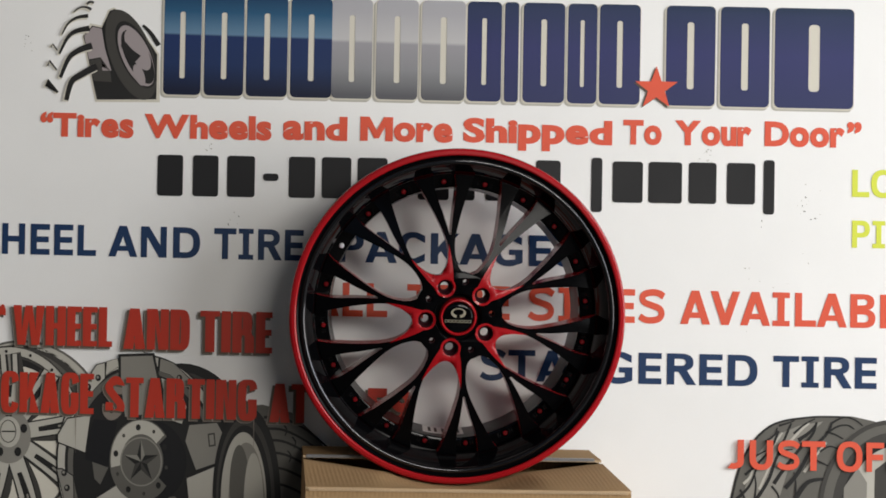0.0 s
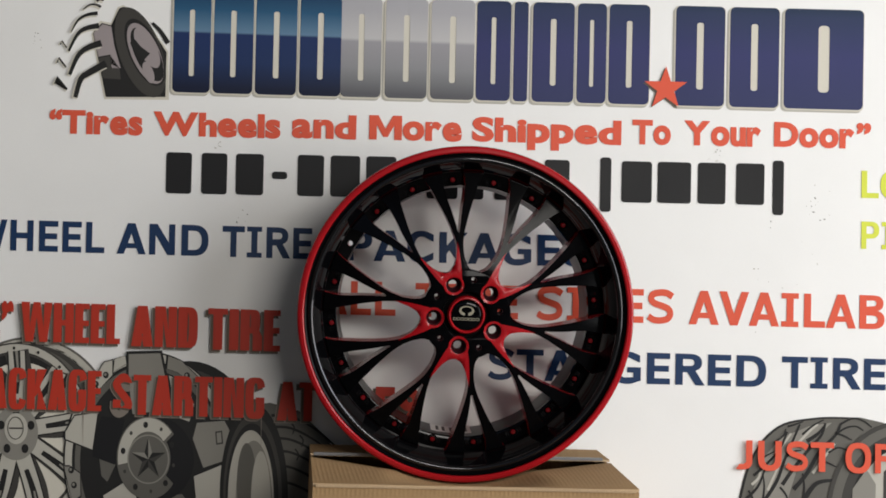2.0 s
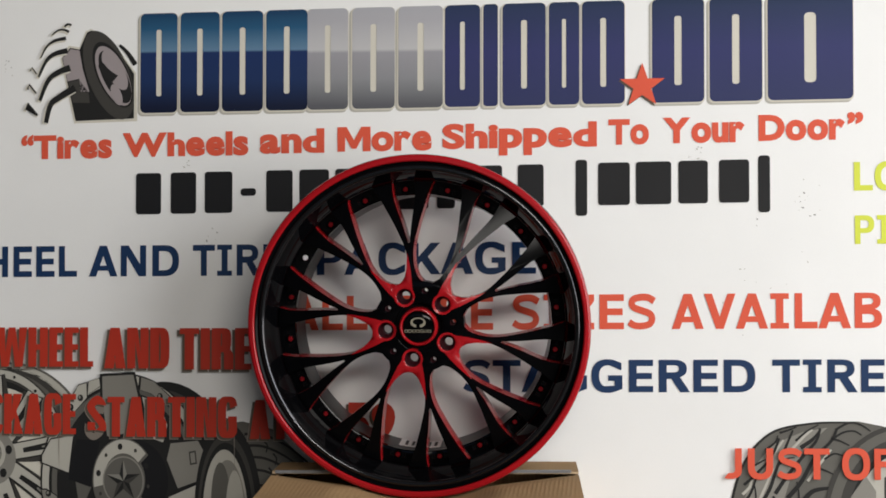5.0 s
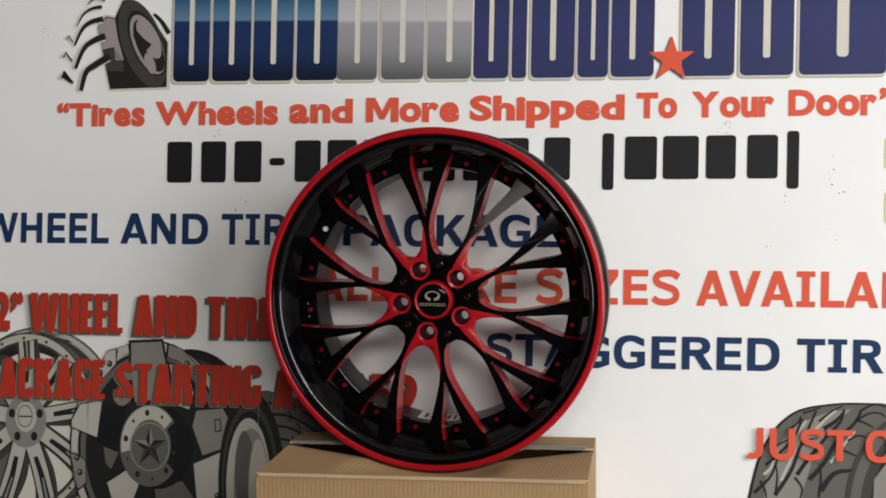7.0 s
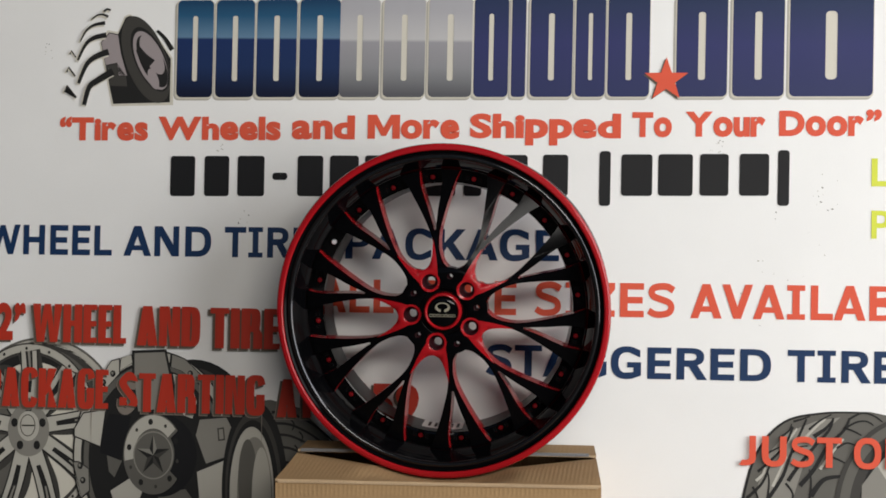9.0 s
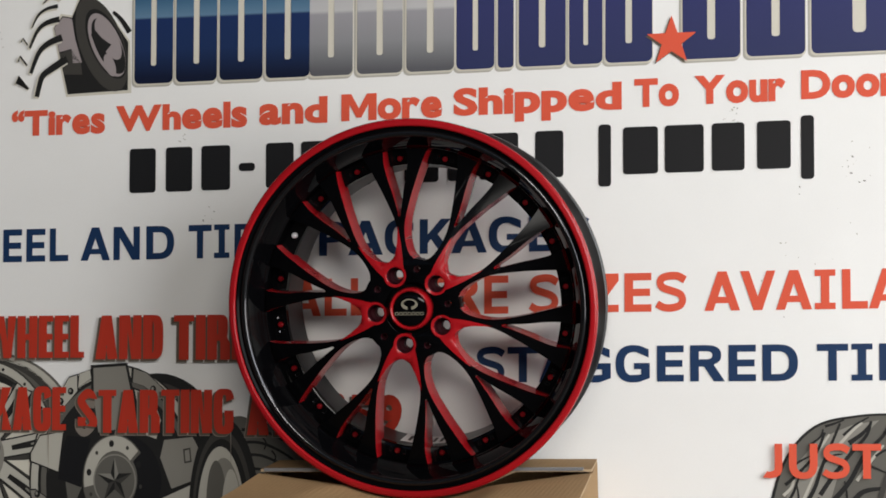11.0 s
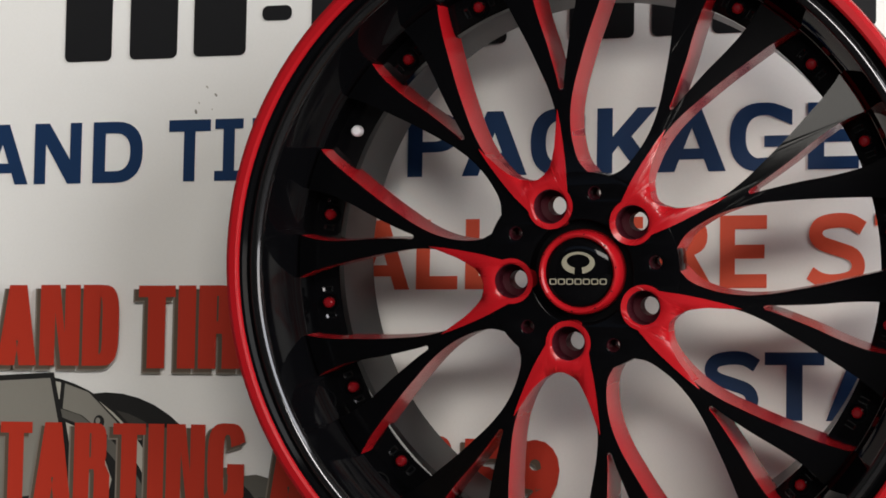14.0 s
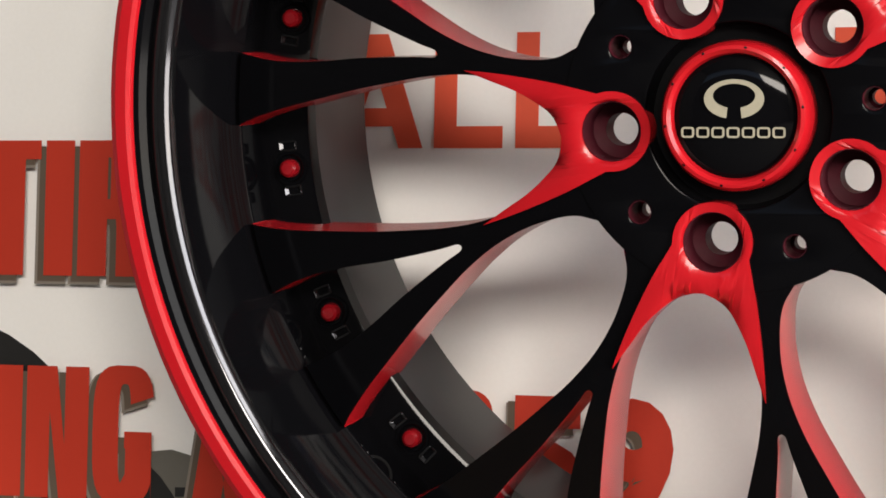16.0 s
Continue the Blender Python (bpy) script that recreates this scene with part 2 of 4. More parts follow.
def bow(cx, cy, rx, ry, start, end, n=10, power=2.3):
    """Part of a squarish oval from the angle start to the angle end."""
    out = []
    for k in range(n + 1):
        a = radians(start + (end - start) * k / n)
        c, d = math.cos(a), math.sin(a)
        out.append((cx + rx * math.copysign(abs(c) ** (2 / power), c), cy + ry * math.copysign(abs(d) ** (2 / power), d)))
    return out


# ink widths and side bearings of the wide letters, in capital heights: (left, ink, right)
WIDE = {"A": (0.005, 1.057, 0.005), "B": (0.115, 0.883, 0.05), "C": (0.05, 0.896, 0.05), "D": (0.115, 0.977, 0.05), "E": (0.115, 0.759, 0.065),
        "F": (0.115, 0.739, 0.04), "G": (0.05, 0.975, 0.09), "H": (0.115, 0.922, 0.115), "I": (0.075, 0.601, 0.075), "J": (0.0, 0.654, 0.11),
        "K": (0.115, 0.955, -0.01), "L": (0.115, 0.741, 0.02), "N": (0.115, 0.934, 0.115), "O": (0.05, 1.069, 0.05), "P": (0.115, 0.849, 0.045),
        "R": (0.115, 0.971, -0.01), "S": (0.05, 0.887, 0.04), "T": (0.02, 0.898, 0.02), "U": (0.105, 0.907, 0.105), "V": (0.005, 1.04, 0.005),
        "W": (0.02, 1.512, 0.02), "Z": (0.05, 0.852, 0.05)}
# the tight poster letters
TIGHT = {ch: (0.018, w, 0.018) for ch, w in {"A": 0.50, "C": 0.46, "D": 0.45, "E": 0.36, "G": 0.47, "H": 0.50, "I": 0.205, "K": 0.52, "L": 0.34, "N": 0.50,
                                             "P": 0.45, "R": 0.48, "S": 0.47, "T": 0.43, "W": 0.78, "2": 0.45, "5": 0.45, "9": 0.45, "\u201d": 0.30}.items()}


def letter_loops(ch, w, st, bar, power, serif):
    """Outlines of a block capital, w wide and 1 high, from its stem and bar widths."""
    k = st * 1.08
    mid = 0.5 + bar / 2
    if ch == "A":
        p = st * 0.54
        top = (w / 2 - k) / (w / 2 - p)
        edge = lambda y: k + (w / 2 - p) * y
        low, high = 0.19, 0.19 + bar * 0.85
        return [[(0, 0), (w / 2 - p, 1), (w / 2 + p, 1), (w, 0), (w - k, 0), (w - edge(low), low), (edge(low), low), (k, 0)],
                [(edge(high), high), (w - edge(high), high), (w / 2, top)]]
    if ch == "V":
        p = st * 0.52
        return [[(0, 1), (w / 2 - p, 0), (w / 2 + p, 0), (w, 1), (w - k, 1), (w / 2, 1 - (w / 2 - k) / (w / 2 - p)), (k, 1)]]
    if ch == "W":
        q, p = w * 0.275, st * 0.47
        rise = 0.98 if w > 1.2 else 1.0
        return [[(0, 1), (q - p, 0), (q + p, 0), (w / 2, 0.62), (w - q - p, 0), (w - q + p, 0), (w, 1), (w - st, 1), (w - q, 0.36), (w / 2 + p * 0.9, rise), (w / 2 - p * 0.9, rise), (q, 0.36), (st, 1)]]
    if ch == "E":
        return [[(0, 0), (w, 0), (w, bar), (st, bar), (st, mid - bar), (w * 0.95, mid - bar), (w * 0.95, mid), (st, mid), (st, 1 - bar), (w, 1 - bar), (w, 1), (0, 1)]]
    if ch == "F":
        return [[(0, 0), (st, 0), (st, mid - bar), (w * 0.95, mid - bar), (w * 0.95, mid), (st, mid), (st, 1 - bar), (w, 1 - bar), (w, 1), (0, 1)]]
    if ch == "H":
        return [[(0, 0), (st, 0), (st, mid - bar), (w - st, mid - bar), (w - st, 0), (w, 0), (w, 1), (w - st, 1), (w - st, mid), (st, mid), (st, 1), (0, 1)]]
    if ch == "I":
        if not serif:
            return [[(0, 0), (w, 0), (w, 1), (0, 1)]]
        l, r, t = (w - st) / 2, (w + st) / 2, bar * 0.85
        return [[(0, 0), (w, 0), (w, t), (r, t), (r, 1 - t), (w, 1 - t), (w, 1), (0, 1), (0, 1 - t), (l, 1 - t), (l, t), (0, t)]]
    if ch == "K":
        return [[(0, 0), (st, 0), (st, 0.30), (st + 0.09, 0.42), (w - st * 1.25, 0), (w, 0), (st + (w - st) * 0.42, 0.56), (w - st * 0.08, 1), (w - st * 1.3, 1), (st, 0.56), (st, 1), (0, 1)]]
    if ch == "L":
        return [[(0, 0), (w, 0), (w, bar), (st, bar), (st, 1), (0, 1)]]
    if ch == "N":
        return [[(0, 0), (st * 0.92, 0), (st * 0.92, 0.66), (w - st * 1.1, 0), (w, 0), (w, 1), (w - st * 0.92, 1), (w - st * 0.92, 0.40), (st * 1.18, 1), (0, 1)]]
    if ch == "T":
        l, r = (w - st) / 2, (w + st) / 2
        return [[(l, 0), (r, 0), (r, 1 - bar), (w, 1 - bar), (w, 1), (0, 1), (0, 1 - bar), (l, 1 - bar)]]
    if ch == "Z":
        return [[(0, 0), (w, 0), (w, bar), (w * 0.40, bar), (w, 1 - bar), (w, 1), (0, 1), (0, 1 - bar), (w * 0.58, 1 - bar), (0, bar)]]
    if ch == "D":
        x = w * 0.45
        return [[(0, 0)] + bow(x, 0.5, w - x, 0.5, -90, 90, 14, power) + [(0, 1)],
                [(st, bar)] + bow(x, 0.5, w - x - st, 0.5 - bar, -90, 90, 14, power) + [(st, 1 - bar)]]
    if ch == "O":
        return [bow(w / 2, 0.5, w / 2, 0.52, 0, 350, 35, power), bow(w / 2, 0.5, w / 2 - st * 1.02, 0.52 - bar, 0, 350, 35, power)]
    if ch == "U":
        return [[(0, 1)] + bow(w / 2, 0.42, w / 2, 0.44, 180, 360, 16, power) + [(w, 1), (w - st, 1)] + bow(w / 2, 0.42, w / 2 - st, 0.44 - bar, 360, 180, 16, power) + [(st, 1)]]
    if ch == "J":
        return [[(w, 1), (w - st, 1)] + bow(w * 0.36, 0.30, w * 0.64 - st, 0.30 - bar, 0, -110, 8, power) + bow(w * 0.36, 0.30, w * 0.64, 0.30, -115, 0, 8, power)]
    if ch in "PR":
        y = 0.69 if ch == "P" else 0.72
        h = 1 - y
        bowl = w if ch == "P" else w * 0.90
        x = bowl * 0.52
        ring = bow(x, y, bowl - x, h, -90, 90, 12, power)
        hole = [(st, y - h + bar * 0.9)] + bow(x, y, bowl - x - st, h - bar * 0.9, -90, 90, 12, power) + [(st, 1 - bar * 0.9)]
        if ch == "P":
            return [[(0, 0), (st, 0), (st, y - h)] + ring + [(0, 1)], hole]
        if not serif:
            return [[(0, 0), (st, 0), (st, y - h - 0.02), (w * 0.60 - 0.02, y - h - 0.02), (w - st, 0.36), (w - st, 0), (w, 0), (w, 0.36), (w * 0.88, y - h + 0.04)] + ring[4:] + [(0, 1)], hole]
        return [[(0, 0), (st, 0), (st, y - h - 0.03), (w * 0.40, y - h - 0.03), (w - st * 1.25, 0), (w, 0), (w * 0.68, y - h + 0.02)] + ring[3:] + [(0, 1)], hole]
    if ch == "B":
        x = w * 0.52
        lower, upper = bow(x, 0.28, w - x, 0.28, -90, 72, 10, power), bow(x, 0.76, w * 0.95 - x, 0.24, -72, 90, 10, power)
        return [[(0, 0)] + lower + upper + [(0, 1)], [(st, bar * 0.85)] + bow(x, 0.28, w - x - st, 0.28 - bar * 0.85, -90, 90, 10, power) + [(st, 0.56 - bar * 0.85)],
                [(st, 0.52 + bar * 0.75)] + bow(x, 0.76, w * 0.95 - x - st, 0.24 - bar * 0.8, -90, 90, 10, power) + [(st, 1 - bar * 0.85)]]
    if ch in "CG":
        a0 = 42 if serif else 20
        outer = bow(w * 0.52, 0.5, w * 0.52, 0.52, a0, 360 - a0, 26, power)
        inner = bow(w * 0.54, 0.5, w * 0.54 - st, 0.52 - bar, 360 - a0 * 1.15, a0 * 1.15, 26, power)
        if serif:
            outer = [(w * 0.97, 0.90)] + outer[2:-2] + [(w * 0.97, 0.10)]
            inner = [(w * 0.97, 0.33)] + inner[3:-3] + [(w * 0.97, 0.67)]
        if ch == "G":
            outer = outer[:-1] + [(w, 0.10 if serif else 0.0), (w, 0.52), (w * 0.54, 0.52), (w * 0.54, 0.52 - bar * 0.9), (w - st, 0.52 - bar * 0.9), (w - st, 0.20)]
            inner = inner[4 if serif else 7:]
        return [outer + inner]
    if ch == "S":
        v, h = bar * 1.06, bar
        spine = [(w * 0.93, 0.80), (w * 0.72, 0.90), (w * 0.46, 0.912), (w * 0.22, 0.86), (w * 0.145, 0.73), (w * 0.24, 0.61), (w * 0.50, 0.53), (w * 0.77, 0.44), (w * 0.855, 0.29), (w * 0.76, 0.145), (w * 0.50, 0.088), (w * 0.25, 0.105), (w * 0.05, 0.20)]
        if not serif:
            e = st / 2
            spine = [(w - e, 0.64), (w - e, 0.80), (w / 2 + 0.02, 0.935), (e, 0.80), (e, 0.68), (w / 2, 0.50), (w - e, 0.32), (w - e, 0.18), (w / 2 - 0.02, 0.065), (e, 0.18), (e, 0.36)]
            v = h = st * 0.92
        return [stroke(spine, v, h, 5)]
    return None


def stroke(points, w0, w1, n=6):
    """A tapering brush stroke along a smooth line."""
    line = []
    for i in range(len(points) - 1):
        p0, p1, p2, p3 = (Vector(points[max(0, min(len(points) - 1, j))]) for j in (i - 1, i, i + 1, i + 2))
        for k in range(n):
            t = k / n
            line.append(0.5 * (2 * p1 + (p2 - p0) * t + (2 * p0 - 5 * p1 + 4 * p2 - p3) * t * t + (3 * p1 - p0 - 3 * p2 + p3) * t ** 3))
    line.append(Vector(points[-1]))
    one, two = [], []
    for i, p in enumerate(line):
        d = (line[min(i + 1, len(line) - 1)] - line[max(i - 1, 0)]).normalized()
        w = (w0 + (w1 - w0) * i / (len(line) - 1)) / 2
        one.append((p.x - d.y * w, p.y + d.x * w))
        two.append((p.x + d.y * w, p.y - d.x * w))
    return one + two[::-1]


def font_glyph(ch, bold):
    """One sign of the built-in font at size 1, in the plane XY, from x = 0."""
    if ch == "M":
        return filled([[(0, 0), (0, 0.70), (0.24, 0.70), (0.43, 0.32), (0.62, 0.70), (0.86, 0.70), (0.86, 0), (0.66, 0), (0.66, 0.42), (0.49, 0.08), (0.37, 0.08), (0.20, 0.42), (0.20, 0)]])
    cu = bpy.data.curves.new("letter", "FONT")
    cu.body, cu.size, cu.offset, cu.fill_mode, cu.resolution_u = ch, 1.0, bold, "FRONT", 4
    ob = bpy.data.objects.new("letter", cu)
    bm = bmesh.new()
    bm.from_mesh(ob.to_mesh())
    ob.to_mesh_clear()
    bpy.data.objects.remove(ob)
    bpy.data.curves.remove(cu)
    left = min(v.co.x for v in bm.verts)
    for v in bm.verts:
        v.co.x -= left
    return bm


def cap_span(bold):
    """Lowest and highest of a capital's outline."""
    bm = font_glyph("E", bold)
    ys = [v.co.y for v in bm.verts]
    bm.free()
    return min(ys), max(ys)


def print_letter(bm, layer, mat, name):
    for v in bm.verts:
        x, z = lay(v.co.x, v.co.y)
        v.co = Vector((x, -0.0006 * layer, z))
    for f in bm.faces:
        f.normal_update()
        if f.normal.y > 0:
            f.normal_flip()
    part(name, bm, mat, sign)


def word(text, x0, x1, z0, z1, layer, mat, bold=0.03, name="letter", gap=0.05):
    """A word of the built-in font from x0 to x1, its capitals from z0 to z1, letter by letter."""
    lo, hi = cap_span(bold)
    made, at = [], 0.0
    for ch in text:
        bm = font_glyph(ch, bold)
        if ch == "M":
            for v in bm.verts:
                v.co.y = lo + v.co.y / 0.70 * (hi - lo)
        if ch in "aenorsup":
            for v in bm.verts:
                v.co.y *= 1.13 if v.co.y > 0 else 1.0
        made.append((bm, at))
        at += max(v.co.x for v in bm.verts) + gap
    total = at - gap
    for bm, left in made:
        for v in bm.verts:
            v.co.x, v.co.y = x0 + (left + v.co.x) / total * (x1 - x0), z0 + (v.co.y - lo) / (hi - lo) * (z1 - z0)
        print_letter(bm, layer, mat, name)


def capitals(text, x0, x1, z0, z1, layer, mat, tight=False, name="letter", swell=0.0):
    """A word in block capitals from x0 to x1 and from z0 to z1, letter by letter; swell: metres by which the strokes grow."""
    table = TIGHT if tight else WIDE
    st, bar, power = (0.205, 0.14, 3.6) if tight else (0.245, 0.19, 2.4)
    ends = [table[ch] for ch in text]
    total = sum(sum(e) for e in ends) - ends[0][0] - ends[-1][2]
    kx, kz = (x1 - x0) / total, z1 - z0
    at = -ends[0][0]
    for ch, (left, w, right) in zip(text, ends):
        at += left
        loops = letter_loops(ch, w, st, bar, power, not tight)
        if loops is None:
            bm = font_glyph(ch, 0.05)
            wide, ys = max(v.co.x for v in bm.verts), [v.co.y for v in bm.verts]
            low, high = (min(ys), max(ys)) if ch.isdigit() else (max(ys) - 0.72, max(ys))
            for v in bm.verts:
                v.co.x, v.co.y = x0 + (at + v.co.x / wide * w) * kx, z0 + (v.co.y - low) / (high - low) * kz
        else:
            bm = filled([[(x0 + (at + x) * kx, z0 + y * kz) for x, y in loop] for loop in loops], 0.0, 0.0, swell)
        print_letter(bm, layer, mat, name)
        at += w + right


# the logo: plain blocks with a pale edge and a printed shadow
LOGO = [(-0.531, -0.458, 0), (-0.452, -0.375, 0), (-0.370, -0.290, 0), (-0.284, -0.204, 0), (-0.204, -0.126, 1), (-0.118, -0.037, 1),
        (-0.030, 0.054, 1), (0.058, 0.124, 2), (0.130, 0.157, 2), (0.166, 0.246, 2), (0.252, 0.308, 2), (0.313, 0.391, 2),
        (0.441, 0.535, 2), (0.545, 0.639, 2), (0.649, 0.800, 2)]
INKS = (logo_blue, logo_grey, logo_navy)
for x0, x1, ink in LOGO:
    z0, z1 = 1.336, 1.529
    w = x1 - x0
    r = min(0.010, w * 0.25)
    slot = [rounded(x0 + w * 0.43, x1 - w * 0.43, z0 + 0.032, z1 - 0.032, w * 0.05)] if w > 0.05 else []
    flat("logo_shadow", [rounded(x0 - 0.006, x1 - 0.002, z0 - 0.006, z1 - 0.003, r)], 1, ink_softgrey)
    flat("logo_edge", [rounded(x0 - 0.003, x1 + 0.001, z0 - 0.003, z1, r)], 2, ink_cream)
    flat("logo_block", [rounded(x0, x1, z0, z1, r)] + slot, 3, INKS[ink])
star = [(0.423 + r * math.sin(radians(36 * k)), 1.368 + r * math.cos(radians(36 * k))) for k in range(10) for r in [0.043 if k % 2 == 0 else 0.017]]
flat("logo_star_edge", [[(x - 0.003, z - 0.003) for x, z in star]], 4, ink_shadow)
flat("logo_star", [star], 5, ink_red, "small red five-pointed printed star")

# the slogan
for text, x0, x1 in (("\u201c", -0.770, -0.745), ("Tires", -0.745, -0.587), ("Wheels", -0.566, -0.318), ("and", -0.296, -0.171), ("More", -0.146, 0.033),
                     ("Shipped", 0.053, 0.340), ("To", 0.361, 0.435), ("Your", 0.460, 0.607), ("Door", 0.632, 0.785), ("\u201d", 0.789, 0.817)):
    k = (x0 + 0.77) / 1.56
    word(text, x0, x1, 1.250 + 0.013 * k, 1.296 + 0.015 * k, 2, ink_red, 0.046, gap=0.02)

# the telephone number, as bars
for x0, x1, z0, z1 in ((-0.542, -0.486, 0, 1), (-0.473, -0.417, 0, 1), (-0.406, -0.346, 0, 1), (-0.336, -0.300, 0.40, 0.58), (-0.286, -0.229, 0, 1),
                       (-0.222, -0.159, 0, 1), (-0.153, -0.089, 0, 1), (-0.080, -0.046, 0.40, 0.58), (-0.036, 0.030, 0, 1), (0.040, 0.080, 0, 1),
                       (0.095, 0.168, 0, 1), (0.191, 0.245, 0, 1), (0.298, 0.325, -0.24, 1.08), (0.339, 0.403, 0, 1), (0.408, 0.478, 0, 1),
                       (0.485, 0.544, 0, 1), (0.558, 0.618, 0, 1), (0.628, 0.655, -0.24, 1.08)):
    base, high = 1.141 + 0.009 * (x0 + 0.54) / 1.2, 0.079
    flat("number_bar", [rounded(x0 + 0.003, x1 - 0.003, base + z0 * high, base + z1 * high, 0.006)], 2, ink_black)

# the lines of offers
for text, x0, x1 in (("WHEEL", -0.921, -0.656), ("AND", -0.632, -0.453), ("TIRE", -0.426, -0.252), ("PACKAGES", -0.185, 0.286)):
    capitals(text, x0, x1, 1.0225, 1.0815, 2, ink_blue)
for text, x0, x1 in (("ALL", -0.238, -0.088), ("TIRE", -0.050, 0.148), ("SIZES", 0.183, 0.447), ("AVAILABLE", 0.475, 0.945)):
    capitals(text, x0, x1, 0.919, 0.983, 2, ink_red)
for text, x0, x1 in (("STAGGERED", 0.092, 0.624), ("TIRE", 0.654, 0.851), ("S", 0.880, 0.925)):
    capitals(text, x0, x1, 0.804, 0.863, 2, ink_blue)
for text, x0, x1, z0 in (("LO", 0.800, 0.884, 1.168), ("PIC", 0.801, 0.905, 1.071)):
    capitals(text, x0, x1, z0, z0 + 0.052, 2, ink_green)
for text, x0, x1, z0, z1 in (("22\u201d", -0.930, -0.830, 0.852, 0.926), ("WHEEL", -0.815, -0.621, 0.850, 0.925), ("AND", -0.599, -0.470, 0.847, 0.924), ("TIRE", -0.450, -0.310, 0.845, 0.923),
                             ("PACKAGE", -0.912, -0.655, 0.722, 0.798), ("STARTING", -0.632, -0.338, 0.718, 0.793), ("AT", -0.313, -0.237, 0.715, 0.788), ("59", -0.128, -0.035, 0.711, 0.784)):
    for off, swell, layer, tone in ((0.0052, 0.0008, 11.7, ink_shade_mid), (0.0042, 0.0, 12.0, ink_shadow)):
        capitals(text, x0 - off, x1 - off, z0 - off * 0.8, z1 - off * 0.8, layer, tone, True, "letter_shadow", swell)
    capitals(text, x0, x1, z0, z1, 13, ink_deep_red, True)
flat("number_bar", [rounded(-0.178, -0.136, 0.713, 0.786, 0.012)], 13, ink_deep_red)
for text, x0, x1 in (("JUST", 0.566, 0.753), ("OFF", 0.775, 0.905)):
    capitals(text, x0, x1, 0.648, 0.703, 13, ink_red)

# ---- the printed pictures of the sign ----
def drawn(cx, cz):
    """From drawing units (u to the right, v down) to places on the sign."""
    return lambda pts: [(cx[0] + cx[1] * u + cx[2] * v, cz[0] + cz[1] * u + cz[2] * v) for u, v in pts]


LEFT = drawn((-0.921423, 0.001137, 0.000022), (1.477774, 0.000024, -0.001082))
RIGHT = drawn((-0.807921, 0.001071, 0.000021), (1.514916, 0.000029, -0.001068))
CREST = drawn((-0.830210, 0.001088, 0.000041), (1.527901, 0.000029, -0.001095))


def ink(place, name, loops, layer, mat, label=""):
    return flat(name, [place(loop) for loop in loops], layer, mat, label)


def oval_at(cx, cy, rx, ry, deg):
    return cx + rx * math.cos(radians(deg)), cy + ry * math.sin(radians(deg))


# the chrome wheel with paired spokes
ink(LEFT, "print_barrel", [ellipse(98, 742, 150, 168, 64)], 1, ink_grey2, "printed grey picture of a chrome wheel")
ink(LEFT, "print_barrel_light", [ellipse(98, 742, 146, 164, 64), ellipse(92, 744, 140, 158, 64)], 2, ink_softgrey)
ink(LEFT, "print_barrel_band", [ellipse(92, 742, 138, 160, 64), ellipse(86, 744, 132, 154, 64)], 2, ink_grey3)
ink(LEFT, "print_lip", [ellipse(76, 746, 128, 162, 64)], 3, ink_grey3)
ink(LEFT, "print_lip_light", [ellipse(76, 746, 125, 159, 64), ellipse(75, 748, 117, 148, 64)], 4, ink_softgrey)
ink(LEFT, "print_lip_dark", [ellipse(75, 748, 113, 143, 64)], 4, ink_grey4)
ink(LEFT, "print_opening", [ellipse(84, 752, 102, 133, 64)], 5, ink_cream)
ink(LEFT, "print_inner_barrel", [ellipse(30, 752, 60, 128, 48)], 5.5, ink_grey3)
ink(LEFT, "print_inner_barrel_light", [ellipse(20, 760, 42, 100, 48)], 5.8, ink_grey2)
for deg in range(-90, 270, 40):
    p, q = oval_at(75, 740, 30, 40, deg), oval_at(75, 744, 114, 145, deg)
    m = ((p[0] + q[0]) / 2 + 2, (p[1] + q[1]) / 2)
    deep = ((p[0] + q[0]) / 2 + 9, (p[1] + q[1]) / 2 + 5)
    ink(LEFT, "print_spoke_shade", [stroke([p, deep, q], 34, 42)], 6, ink_grey3)
    ink(LEFT, "print_spoke_edge", [stroke([p, m, q], 31, 33)], 6.4, ink_grey4)
    ink(LEFT, "print_spoke", [stroke([p, m, q], 26, 28)], 6.8, ink_softgrey)
    slot = oval_at(75, 742, 52, 68, deg)
    ink(LEFT, "print_spoke_slot", [stroke([slot, ((slot[0] + q[0]) / 2 + 2, (slot[1] + q[1]) / 2), q], 8, 13)], 7.1, ink_grey4)
    ink(LEFT, "print_spoke_slot_light", [stroke([((slot[0] + q[0]) / 2 + 3, (slot[1] + q[1]) / 2), q], 3, 5)], 7.3, ink_grey1)
for k in range(18):
    x, y = oval_at(75, 747, 121, 153, 20 * k + 8)
    ink(LEFT, "print_rivet", [ellipse(x, y, 2.4, 3, 8)], 7, ink_grey4)
ink(LEFT, "print_hub", [ellipse(75, 742, 38, 48, 40)], 8, ink_grey1)
for deg in (55, 125, 198, 270, 342):
    x, y = oval_at(75, 740, 27, 36, deg)
    ink(LEFT, "print_hub_hole", [ellipse(x, y, 6, 8, 14)], 9, ink_grey4)
ink(LEFT, "print_hub_cap", [ellipse(75, 735, 20, 27, 32)], 10, ink_softgrey)
ink(LEFT, "print_hub_cap_ring", [ellipse(74, 734, 14, 20, 32), ellipse(74, 734, 12.6, 18.4, 32)], 11, ink_grey3)
ink(LEFT, "print_hub_cap_bar", [[(63, 733), (86, 733), (86, 735.5), (63, 735.5)]], 11, ink_grey4)

